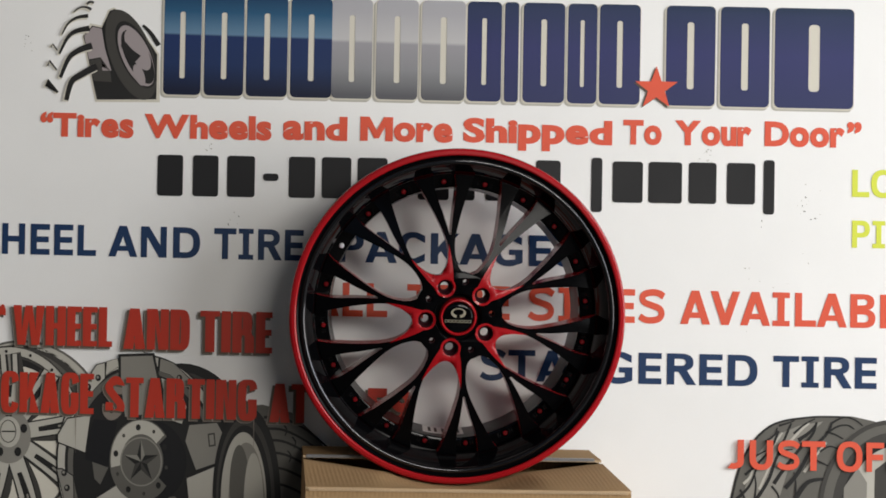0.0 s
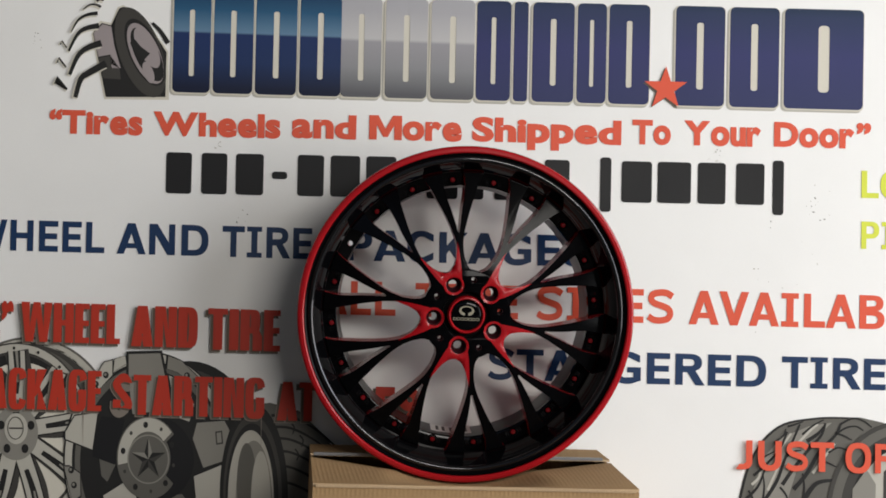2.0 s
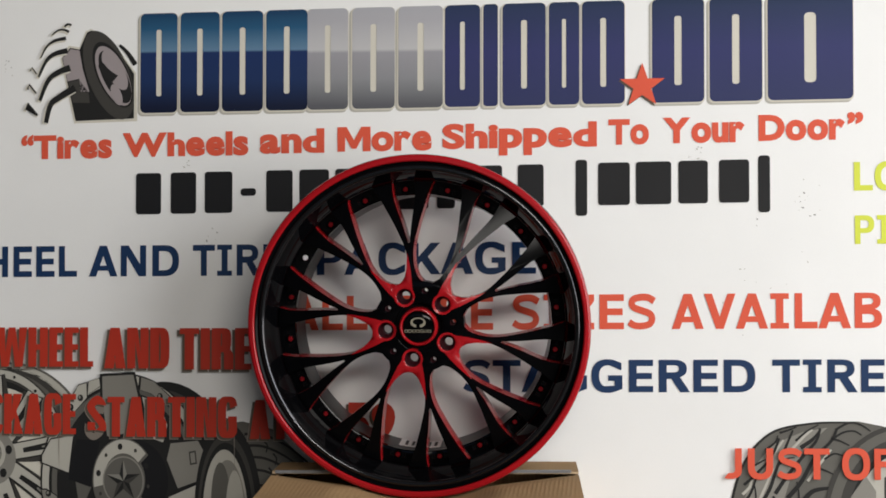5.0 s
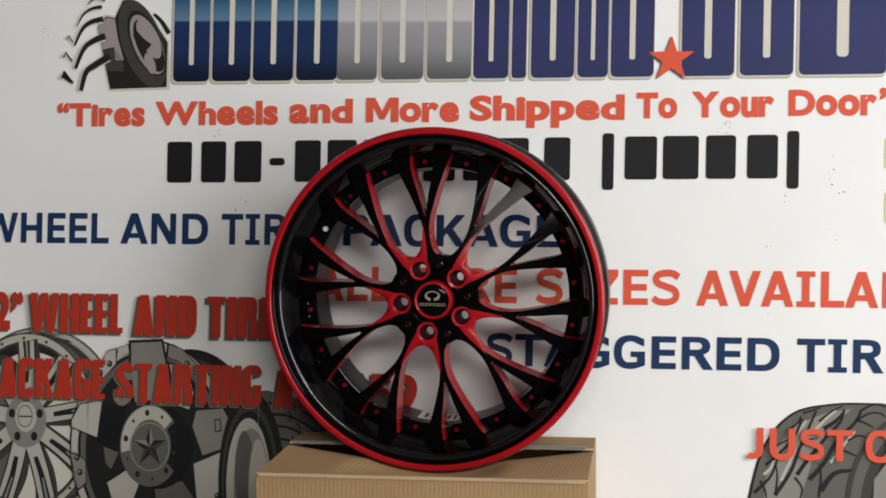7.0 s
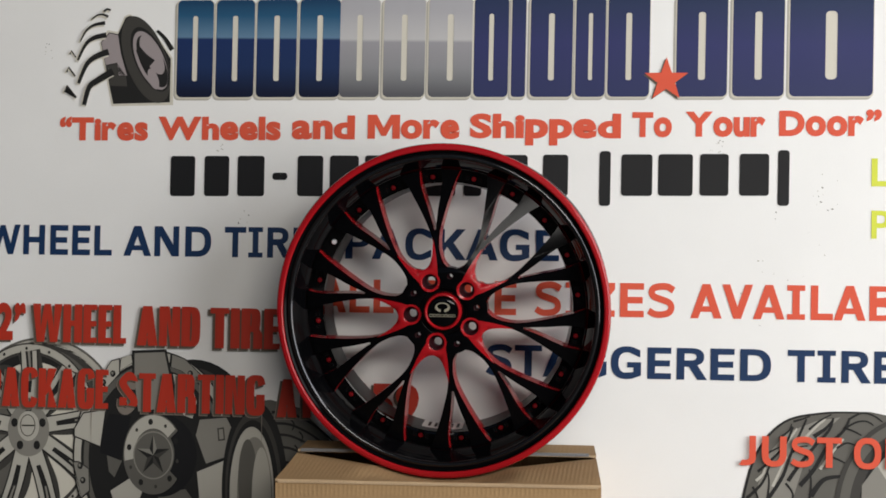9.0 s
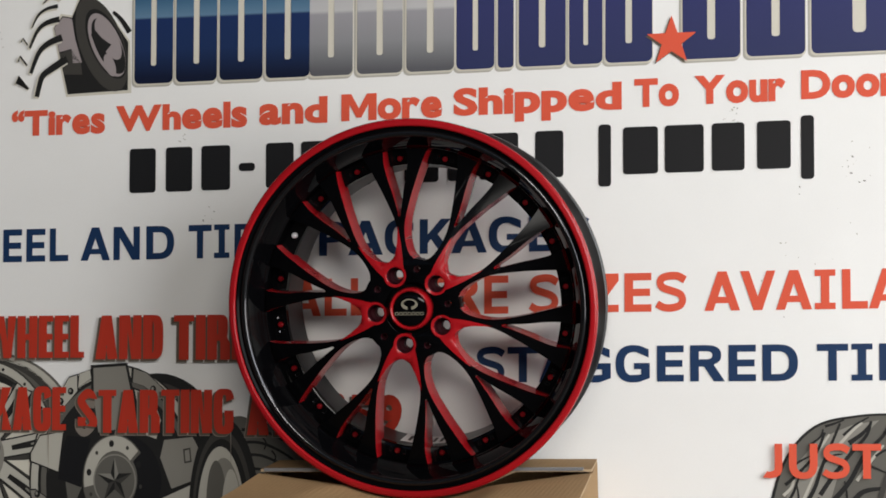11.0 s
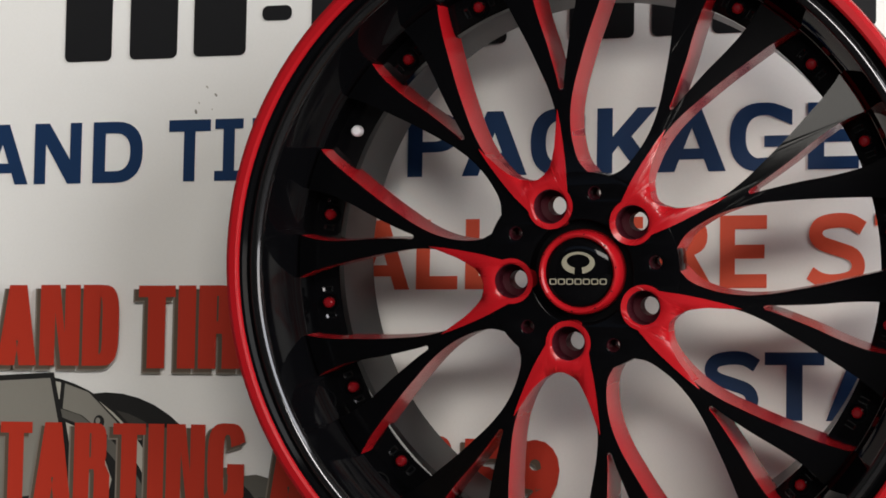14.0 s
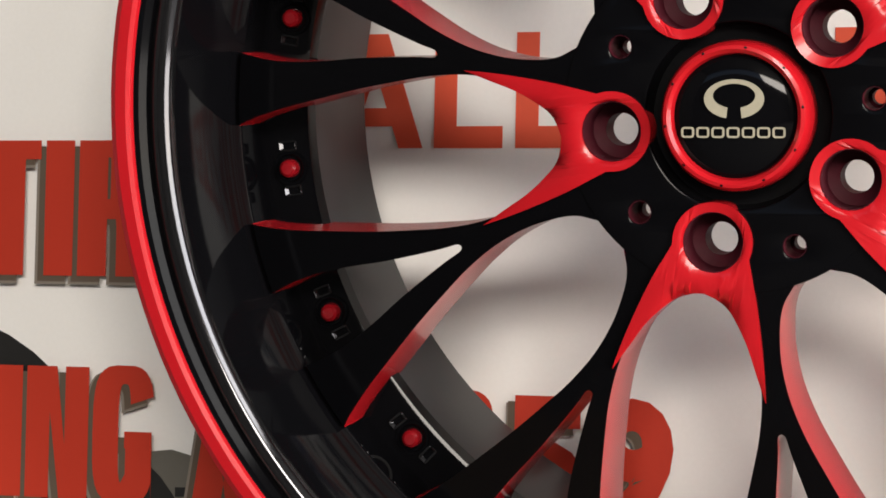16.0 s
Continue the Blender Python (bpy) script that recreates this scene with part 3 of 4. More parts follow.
# the wheel with the star
ink(LEFT, "print_tyre", [ellipse(372, 770, 118, 156, 48)], 1, ink_grey4, "printed grey picture of a wheel with a star cap")
ink(LEFT, "print_tyre_band", [ellipse(366, 772, 106, 144, 48), ellipse(360, 774, 98, 136, 48)], 2, ink_grey3)
ink(LEFT, "print_face", [ellipse(302, 788, 146, 190, 64)], 8.2, ink_grey4)
ink(LEFT, "print_face_rim", [ellipse(302, 788, 143, 187, 64), ellipse(303, 790, 132, 174, 64)], 8.6, ink_softgrey)
ink(LEFT, "print_face_groove", [ellipse(303, 790, 127, 168, 64), ellipse(304, 792, 119, 158, 64)], 8.6, ink_grey2)
for pts, m in (([(268, 603), (322, 601), (330, 640), (332, 700), (275, 708), (268, 650)], ink_grey1),
               ([(160, 740), (176, 712), (215, 706), (206, 770), (160, 752)], ink_softgrey),
               ([(385, 722), (432, 718), (446, 745), (436, 786), (396, 800), (378, 750)], ink_grey1),
               ([(380, 815), (434, 792), (430, 850), (416, 900), (388, 900)], ink_softgrey),
               ([(225, 850), (262, 826), (282, 852), (262, 905), (240, 900)], ink_softgrey),
               ([(168, 800), (185, 812), (186, 850), (172, 862), (158, 800)], ink_grey1),
               ([(218, 784), (246, 796), (232, 826), (222, 816)], ink_grey2),
               ([(337, 640), (366, 652), (380, 690), (372, 720), (350, 712)], ink_softgrey),
               ([(206, 652), (226, 618), (240, 614), (240, 640), (218, 664)], ink_softgrey),
               ([(336, 606), (358, 614), (384, 640), (394, 660), (372, 650), (352, 634), (334, 628)], ink_grey1),
               ([(244, 612), (262, 606), (264, 620), (242, 634)], ink_softgrey),
               ([(310, 852), (360, 846), (384, 880), (384, 905), (316, 905)], ink_grey2)):
    mu, mv = sum(u for u, v in pts) / len(pts), sum(v for u, v in pts) / len(pts)
    ink(LEFT, "print_plate_edge", [[(mu + (u - mu) * 1.14, mv + (v - mv) * 1.10) for u, v in pts]], 8.9, ink_grey4)
    ink(LEFT, "print_face_plate", [pts], 9.2, m)
ink(LEFT, "print_face_shade", [[(222, 712), (262, 716), (250, 770), (244, 796), (206, 782), (212, 740)]], 9.4, ink_black)
for x, y in ((212, 656), (229, 640), (170, 806), (175, 832), (390, 880), (422, 870), (368, 640)):
    ink(LEFT, "print_face_bolt", [ellipse(x, y, 5, 6, 12)], 9.8, ink_grey4)
    ink(LEFT, "print_face_bolt_light", [ellipse(x - 1, y - 1, 2.2, 2.8, 10)], 10.1, ink_grey1)
ink(LEFT, "print_plate_mark", [[(416, 737), (428, 735), (430, 758), (418, 760)], [(418.5, 739.5), (426, 738), (427.5, 755.5), (420, 757)]], 9.8, ink_grey3)
ink(LEFT, "print_drum", [ellipse(314, 786, 66, 74, 48)], 10.2, ink_black)
ink(LEFT, "print_drum_plate", [ellipse(302, 784, 54, 72, 48)], 10.5, ink_grey2)
ink(LEFT, "print_drum_plate_light", [ellipse(302, 784, 52, 70, 16, 0, 170, 320) + ellipse(302, 784, 34, 46, 16, 0, 320, 170)], 10.8, ink_softgrey)
ink(LEFT, "print_drum_shade", [ellipse(306, 784, 52, 70, 14, 0, 322, 400) + ellipse(306, 784, 34, 46, 14, 0, 400, 322)], 10.8, ink_black)
for k in range(10):
    x, y = oval_at(302, 784, 44, 58, 36 * k + 12)
    ink(LEFT, "print_drum_hole", [ellipse(x, y, 4.2 if k % 2 else 2.6, 5.6 if k % 2 else 3.4, 12)], 11.1, ink_grey4 if k % 2 else ink_grey3)
ink(LEFT, "print_disc", [ellipse(302, 786, 36, 43, 40)], 11.2, ink_grey1)
ink(LEFT, "print_disc_dark", [ellipse(302, 786, 33.5, 40.5, 40)], 11.4, ink_grey2)
five = [oval_at(302, 786, 31 if k % 2 == 0 else 11, 38 if k % 2 == 0 else 14, -90 + 36 * k) for k in range(10)]
ink(LEFT, "print_star", [five], 11.5, ink_grey4)
for k in range(0, 10, 2):
    ink(LEFT, "print_star_facet", [[five[k], five[(k + 1) % 10], (302, 786)]], 11.7, ink_grey1 if k in (0, 8) else ink_grey3)

# the tyre on its silver rim
ink(LEFT, "print_tread", [[(470, 690), (510, 686), (560, 700), (605, 745), (640, 800), (650, 900), (470, 900)]], 9.0, ink_grey2, "printed grey picture of a tyre on a silver rim")
for v in (704, 724, 744, 766, 792, 820):
    ink(LEFT, "print_tread_groove", [stroke([(512, v + 4), (545, v + 6), (585, v + 26), (620, v + 56)], 5, 3)], 9.3, ink_grey4)
for u, v in ((545, 720), (560, 742), (552, 766), (575, 790), (590, 760), (548, 700)):
    ink(LEFT, "print_tread_cut", [stroke([(u, v), (u + 6, v + 9), (u + 3, v + 20)], 3, 2, 3)], 9.4, ink_grey4)
ink(LEFT, "print_sidewall", [ellipse(482, 846, 58, 158, 48)], 10.4, ink_grey4)
ink(LEFT, "print_sidewall_band", [ellipse(480, 848, 50, 140, 48), ellipse(479, 850, 45, 128, 48)], 10.6, ink_grey3)
ink(LEFT, "print_silver_lip", [ellipse(477, 852, 39, 118, 48)], 10.8, ink_softgrey)
ink(LEFT, "print_silver_well", [ellipse(482, 856, 31, 104, 48)], 11.0, ink_grey1)
ink(LEFT, "print_silver_shade", [ellipse(470, 830, 17, 74, 32)], 11.2, ink_grey2)
ink(LEFT, "print_silver_light", [ellipse(494, 862, 17, 92, 32)], 11.4, ink_softgrey)

# the tyre beside the last offer
ink(RIGHT, "print_tread", [[(1262, 990), (1270, 920), (1282, 868), (1298, 822), (1322, 790), (1350, 768), (1392, 758), (1440, 754), (1490, 755), (1530, 764), (1568, 784), (1600, 812), (1620, 860), (1620, 990)]], 1, ink_grey2, "printed grey picture of a large tyre tread")
ink(RIGHT, "print_tread_light", [[(1300, 880), (1318, 826), (1350, 790), (1400, 770), (1440, 764), (1400, 800), (1376, 850), (1360, 900), (1350, 985), (1290, 985)]], 2, ink_grey1)
ink(RIGHT, "print_tread_edge", [stroke([(1262, 990), (1272, 915), (1298, 826), (1345, 772), (1410, 757), (1470, 756)], 5, 3)], 2.5, ink_grey4)
for w0, w1, line in ((5, 4, [(1325, 842), (1345, 825), (1372, 795), (1385, 765)]), (6, 3, [(1306, 888), (1332, 862), (1345, 832)]), (7, 3, [(1340, 892), (1366, 852), (1380, 815), (1400, 770), (1408, 752)]),
                     (7, 4, [(1376, 858), (1392, 835), (1420, 800), (1445, 772), (1453, 750)]), (8, 4, [(1396, 866), (1420, 838), (1442, 800), (1470, 772), (1480, 752)]),
                     (10, 5, [(1414, 884), (1436, 856), (1466, 850)]), (8, 3, [(1420, 782), (1440, 768), (1452, 754)]), (4, 2, [(1412, 770), (1430, 755), (1450, 744)])):
    ink(RIGHT, "print_tread_groove", [stroke([(u - 25, v + 15) for u, v in line], w0, w1)], 3, ink_grey4)
for line in ([(1470, 770), (1490, 758), (1508, 756), (1520, 763)], [(1470, 767), (1485, 772), (1500, 780)], [(1478, 753), (1500, 742), (1520, 746), (1535, 757)], [(1458, 802), (1475, 793), (1492, 798)], [(1448, 816), (1462, 822), (1472, 827)],
             [(1341, 888), (1344, 860), (1341, 838)], [(1411, 895), (1415, 862), (1412, 838)], [(1386, 756), (1400, 752), (1414, 747)], [(1362, 784), (1378, 772), (1383, 760)], [(1335, 815), (1350, 806), (1362, 800)],
             [(1380, 812), (1396, 800), (1410, 798)], [(1316, 868), (1324, 884), (1326, 900)], [(1372, 862), (1384, 880), (1380, 900)]):
    ink(RIGHT, "print_tread_cut", [stroke([(u - 25, v + 15) for u, v in line], 4, 2)], 3.2, ink_grey4)
for line in ([(1352, 818), (1376, 790), (1392, 768)], [(1400, 790), (1425, 764), (1440, 752)], [(1350, 868), (1362, 842), (1374, 816)], [(1430, 838), (1452, 808), (1470, 786)], [(1322, 858), (1334, 846), (1338, 834)]):
    ink(RIGHT, "print_tread_shine", [stroke([(u - 25, v + 15) for u, v in line], 5, 3)], 2.8, ink_softgrey)
ink(RIGHT, "print_shoulder", [ellipse(1560, 930, 132, 168, 56)], 4, ink_grey3)
ink(RIGHT, "print_shoulder_light", [ellipse(1560, 930, 124, 160, 56), ellipse(1564, 932, 112, 148, 56)], 4.4, ink_grey2)
ink(RIGHT, "print_rim_edge", [ellipse(1564, 934, 96, 134, 56)], 4.8, ink_grey4)
ink(RIGHT, "print_rim", [ellipse(1566, 936, 90, 127, 56)], 5.2, ink_softgrey)
ink(RIGHT, "print_rim_spoke", [[(1475, 880), (1500, 846), (1516, 872), (1512, 985), (1470, 985)]], 5.6, ink_grey1)
ink(RIGHT, "print_rim_gap", [[(1530, 850), (1556, 830), (1560, 900), (1546, 985), (1526, 985)]], 5.6, ink_grey3)

# the tyre of the logo, with its flying treads
ink(CREST, "crest_edge", [[(146, 195), (124, 80), (140, 56), (160, 60), (172, 32), (182, 28), (205, 40), (235, 72), (262, 110), (262, 196)]], 1, ink_cream)
ink(CREST, "crest_body", [[(149, 191), (127, 78), (143, 60), (160, 64), (175, 34), (184, 31), (206, 44), (236, 76), (259, 112), (256, 191)]], 2, ink_grey4, "printed dark grey tyre emblem")
ink(CREST, "crest_side", [[(128, 78), (144, 62), (160, 66), (165, 100), (176, 140), (160, 140), (158, 116), (136, 120)]], 3, ink_mauve)
ink(CREST, "crest_side_dark", [[(136, 122), (158, 118), (174, 140), (176, 160), (144, 158)]], 3, ink_grey3)
ink(CREST, "crest_wall", [ellipse(212, 112, 38, 84, 40, -20), ellipse(220, 112, 28, 64, 40, -24)], 3.4, ink_grey3)
ink(CREST, "crest_rim", [ellipse(221, 114, 25, 58, 40, -24), ellipse(224, 116, 21, 52, 40, -26)], 3.8, ink_mauve)
ink(CREST, "crest_well", [ellipse(224, 104, 16, 40, 32, -28)], 4.2, ink_mauve)
ink(CREST, "crest_hub", [stroke([(198, 92), (208, 108), (222, 122)], 10, 22)], 4.6, ink_grey4)
ink(CREST, "crest_low_well", [ellipse(226, 148, 9, 20, 24, -20)], 4.6, ink_mauve)
ink(CREST, "crest_fin", [stroke([(234, 60), (248, 74), (262, 96)], 5, 9)], 2.4, ink_grey4)
for pts, w0, w1 in (([(94, 192), (104, 160), (120, 148), (150, 132)], 8, 13), ([(84, 152), (100, 118), (118, 104), (142, 96)], 6, 12),
                    ([(83, 110), (98, 82), (114, 70), (138, 65)], 4, 10), ([(88, 76), (100, 56), (116, 46), (136, 43)], 2, 7), ([(110, 36), (122, 28), (134, 28), (142, 32)], 2, 5), ([(134, 22), (140, 18), (147, 20)], 4, 4)):
    ink(CREST, "crest_tread_edge", [stroke([(u - 2.2, v + 2.2) for u, v in pts], w0 + 2, w1 + 2)], 5, ink_cream)
    ink(CREST, "crest_tread", [stroke(pts, w0, w1)], 5.4, ink_grey4)
for u, v in ((58, 156), (62, 122), (68, 92)):
    k = 1.0 if v > 140 else 0.75 if v > 110 else 0.55
    ink(CREST, "crest_chip_edge", [stroke([(u - 3, v + 14 * k), (u + 1, v + 1), (u + 20 * k, v + 24 * k)], 6 * k, 5 * k, 1)], 5, ink_cream)
    ink(CREST, "crest_chip", [stroke([(u, v + 12 * k), (u + 3, v), (u + 21 * k, v + 22 * k)], 5 * k, 4 * k, 1)], 5.4, ink_grey4)

# scuffs and specks of the panel
random.seed(7)
for x0, z0, n, spread in ((0.52, 1.235, 16, 0.014), (0.72, 1.16, 14, 0.03), (-0.44, 1.235, 6, 0.006), (-0.39, 1.10, 6, 0.012), (0.60, 0.97, 8, 0.05), (-0.795, 1.43, 7, 0.012), (0.68, 1.05, 8, 0.06)):
    for _ in range(n):
        x, z = x0 + random.uniform(-1, 1) * spread, z0 + random.uniform(-1, 1) * spread * 1.3
        a = random.uniform(0.0005, 0.0014)
        flat("scuff", [ellipse(x, z, a, a * random.uniform(0.5, 2.2), 7, random.uniform(0, 90))], 1, ink_softgrey if random.random() < 0.6 else ink_grey1)


# ---- the alloy wheel ----
WHEEL = Matrix(((0.9997, 0.0072, -0.0241, 0.0442), (-0.0241, -0.0002, -0.9997, -0.1879), (-0.0073, 1.0, 0.0, 0.5313), (0, 0, 0, 1)))
wheel = thing("alloy_wheel", WHEEL, "glossy black and red alloy wheel standing upright on a cardboard box", "wheel")

# red outer lip
part("lip", lathe([(0.2882, -0.0035), (0.2892, -0.0012), (0.2912, 0.0), (0.2965, -0.0004), (0.2996, -0.0025), (0.3007, -0.0065), (0.3000, -0.0120), (0.2950, -0.0135), (0.2882, -0.0120)], 160, True),
     gloss_red, wheel, "glossy red painted outer lip")
part("bead", lathe([(0.2774 - 0.0062 * math.sin(radians(a)), -0.0122 + 0.0062 * math.cos(radians(a))) for a in range(-50, 91, 10)] + [(0.2725, -0.018), (0.2850, -0.018)], 160, True),
     polished, wheel, "polished dark bead inside the lip")
barrel = [(0.2718, -0.0135), (0.2672, -0.0220), (0.2612, -0.0350), (0.2560, -0.0480), (0.2545, -0.0545), (0.2535, -0.0560),
          (0.2520, -0.0780), (0.2310, -0.0795), (0.2280, -0.0808), (0.2270, -0.0900), (0.2285, -0.0910), (0.2600, -0.0910), (0.2640, -0.0600), (0.2760, -0.0190)]
part("groove", lathe([(0.2884, -0.0030), (0.2870, -0.0062), (0.2840, -0.0085), (0.2822, -0.0085), (0.2822, -0.0170), (0.2884, -0.0170)], 160, True), gloss_black, wheel)
part("stepped_lip", lathe(barrel, 160, True), lip_black, wheel, "glossy black stepped inner lip")
part("barrel", lathe([(0.2288, -0.0912), (0.2270, -0.0990), (0.2240, -0.1200), (0.2205, -0.1490), (0.2215, -0.1500), (0.2880, -0.1500), (0.2915, -0.1470), (0.2915, -0.1410),
                      (0.2780, -0.1340), (0.2780, -0.1100), (0.2640, -0.0950), (0.2600, -0.0912)], 128, True), satin_grey, wheel, "dark grey inner barrel")
part("outer_barrel", lathe([(0.2760, -0.0180), (0.2990, -0.0140), (0.2995, -0.0180), (0.2900, -0.0300), (0.2860, -0.0700), (0.2870, -0.1050), (0.2900, -0.1330), (0.2790, -0.1335), (0.2660, -0.0930), (0.2660, -0.0600)], 128, True),
     satin_black, wheel, "dark satin outer barrel")


def front(r):
    """Height of the spokes' front over the radius."""
    k = max(0.0, min(1.2, (r - 0.078) / 0.175))
    return -0.010 - 0.040 * k ** 1.15


def spline(points, n=5):
    """A smooth open line through points."""
    out = []
    for i in range(len(points) - 1):
        p0, p1, p2, p3 = (Vector(points[max(0, min(len(points) - 1, j))]) for j in (i - 1, i, i + 1, i + 2))
        for k in range(n):
            t = k / n
            out.append(tuple(0.5 * (2 * p1 + (p2 - p0) * t + (2 * p0 - 5 * p1 + 4 * p2 - p3) * t * t + (3 * p1 - p0 - 3 * p2 + p3) * t ** 3)))
    return out + [tuple(points[-1])]


def bent(bm, thick_in, thick_out):
    """Cuts long edges and lays a flat slab of height 1 (z from -0.5 to 0.5) on the wheel's front."""
    for _ in range(3):
        long_edges = [e for e in bm.edges if e.calc_length() > 0.013 and abs(e.verts[0].co.z - e.verts[1].co.z) < 0.1]
        if long_edges:
            bmesh.ops.subdivide_edges(bm, edges=long_edges, cuts=1)
    bmesh.ops.triangulate(bm, faces=bm.faces)
    for v in bm.verts:
        r = math.hypot(v.co.x, v.co.y)
        k = max(0.0, min(1.0, (r - 0.08) / 0.17))
        thick = thick_in + (thick_out - thick_in) * k
        v.co.z = front(r) + (v.co.z - 0.5) * thick
    return bm


def spoke_bm():
    """One forked spoke along +X, from the hub to the stepped lip."""
    outer = [(0.0745, 0.0190), (0.0800, 0.0148), (0.0865, 0.0102), (0.0960, 0.0072), (0.1120, 0.0053), (0.1300, 0.0064), (0.1480, 0.0106), (0.1650, 0.0166),
             (0.1850, 0.0243), (0.2050, 0.0330), (0.2250, 0.0420), (0.2400, 0.0500), (0.2465, 0.0545)]
    inner = [(0.2517, 0.0195), (0.2380, 0.0198), (0.2240, 0.0184), (0.2050, 0.0144), (0.1880, 0.0098), (0.1700, 0.0058), (0.1560, 0.0030), (0.1480, 0.0018), (0.1462, 0.0)]
    left = spline(outer)
    fork = spline(inner)
    tip = ellipse(0, 0, 0.2525, 0.2525, 6, 0, 12.5, 4.6)
    top = left + tip[:-1] + fork
    loop = top + [(x, -y) for x, y in reversed(top[:-1])]
    bm = filled([loop], 0.5)
    bent(bm, 0.046, 0.054)
    # black face, red flanks
    bm.normal_update()
    for f in bm.faces:
        f.material_index = 0 if f.normal.z > 0.35 else 1
    bmesh.ops.recalc_face_normals(bm, faces=bm.faces)
    smooth_mesh(bm, 35)
    return bm


PHASE = 43.0
spoke_mesh = mesh_from("spoke", spoke_bm(), [gloss_black, gloss_red])
for k in range(10):
    part("spoke", spoke_mesh, None, wheel, "forked spoke, black face and red flanks" if k == 0 else "", at=pose(0, 0, 0, 0, 0, PHASE + 18 + 36 * k))

# the hub, with its bolt holes
LUG_R, BORE = 0.0578, 0.0420
lugs = [(LUG_R * math.cos(radians(PHASE + 72 * k)), LUG_R * math.sin(radians(PHASE + 72 * k))) for k in range(5)]
drills = [(0.0610 * math.cos(radians(PHASE + 36 + 72 * k)), 0.0640 * math.sin(radians(PHASE + 36 + 72 * k))) for k in range(5)]
hub_loops = [ellipse(0, 0, 0.0800, 0.0800, 96), ellipse(0, 0, BORE, BORE, 64)] + [ellipse(x, y, 0.0142, 0.0142, 28) for x, y in lugs] + [ellipse(x, y, 0.0052, 0.0052, 16) for x, y in drills]
bm = filled(hub_loops, 0.0140, 0.0012)
for v in bm.verts:
    v.co.z += -0.0096 - 0.0152
smooth_mesh(bm, 30)
part("hub", bm, gloss_black, wheel, "glossy black hub with five bolt holes")

# red scoops round the bolt holes, running out to the long windows
def pocket_bm():
    c = LUG_R
    head = ellipse(c, 0, 0.0182, 0.0182, 22, 0, 78, 282)
    horn = spline([(0.0625, 0.0178), (0.0700, 0.0206), (0.0800, 0.0243), (0.0945, 0.0287), (0.1110, 0.0330), (0.1260, 0.0362)])
    back = spline([(0.1260, 0.0362), (0.1130, 0.0296), (0.1000, 0.0230), (0.0885, 0.0140), (0.0832, 0.0060), (0.0815, 0.0)])
    upper = horn + back[1:]
    loop = [p for p in head] + [(x, -y) for x, y in upper] + [p for p in reversed(upper[:-1])]
    bm = filled([loop, ellipse(c, 0, 0.0138, 0.0138, 28)], 0.5)
    for _ in range(2):
        es = [e for e in bm.edges if e.calc_length() > 0.007 and abs(e.verts[0].co.z - e.verts[1].co.z) < 0.1]
        bmesh.ops.subdivide_edges(bm, edges=es, cuts=1)
    bmesh.ops.triangulate(bm, faces=bm.faces)
    for v in bm.verts:
        r, y = v.co.x, abs(v.co.y)
        edge = max(0.010, 0.0158 + (r - 0.0865) * 0.55)
        dip = 0.0070 * max(0.0, min(1.0, (r - 0.0800) / 0.008)) * max(0.0, min(1.0, 1.6 * (1 - (y / edge) ** 2)))
        top = front(math.hypot(r, y)) + 0.0022 - dip
        near = math.hypot(r - c, y)
        top -= 0.0022 * max(0.0, min(1.0, (0.0150 - near) / 0.0022))
        v.co.z = top if v.co.z > 0 else top - 0.022
    bmesh.ops.recalc_face_normals(bm, faces=bm.faces)
    smooth_mesh(bm, 45)
    return bm


pocket_mesh = mesh_from("bolt_pocket", pocket_bm(), [gloss_red])
hole_mesh = mesh_from("bolt_hole", lathe([(0.0133, -0.0098), (0.0131, -0.0300), (0.0076, -0.0320), (0.0076, -0.0480), (0.0146, -0.0480), (0.0146, -0.0380), (0.0136, -0.0360), (0.0137, -0.0098)], 28, True), [hole_shaded])
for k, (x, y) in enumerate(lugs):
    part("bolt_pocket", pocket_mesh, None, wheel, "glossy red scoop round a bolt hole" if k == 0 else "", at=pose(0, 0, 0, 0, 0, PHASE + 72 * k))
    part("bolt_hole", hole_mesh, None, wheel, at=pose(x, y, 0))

# small drillings between them, lined with the same darkened red
drill_mesh = mesh_from("drilling", lathe([(0.0051, -0.0100), (0.0050, -0.0300), (0.0034, -0.0310), (0.0034, -0.0400), (0.0060, -0.0400), (0.0060, -0.0245), (0.0053, -0.0240), (0.0053, -0.0100)], 16, True), [hole_shaded])
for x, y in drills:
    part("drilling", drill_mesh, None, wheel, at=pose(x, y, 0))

# the centre cap
cap = part("centre_cap", lathe([(0.0, -0.0060), (0.0272, -0.0060), (0.0278, -0.0030), (0.0284, -0.0006), (0.0300, 0.0010), (0.0316, 0.0006), (0.0328, -0.0016), (0.0336, -0.0060), (0.0340, -0.0250), (0.0, -0.0250)], 72), gloss_red, wheel, "red ringed centre cap")
part("cap_face", lathe([(0.0, -0.0010), (0.0180, -0.0014), (0.0245, -0.0026), (0.0277, -0.0042), (0.0277, -0.0062)], 64), lip_black, cap, "domed black cap face")
part("bore", lathe([(0.0424, -0.0110), (0.0405, -0.0225), (0.0338, -0.0230), (0.0338, -0.0300), (0.0424, -0.0300)], 64, True), satin_black, wheel)


def raised(loops, z):
    bm = filled(loops, 0.0003)
    for v in bm.verts:
        v.co.z += z
    return bm


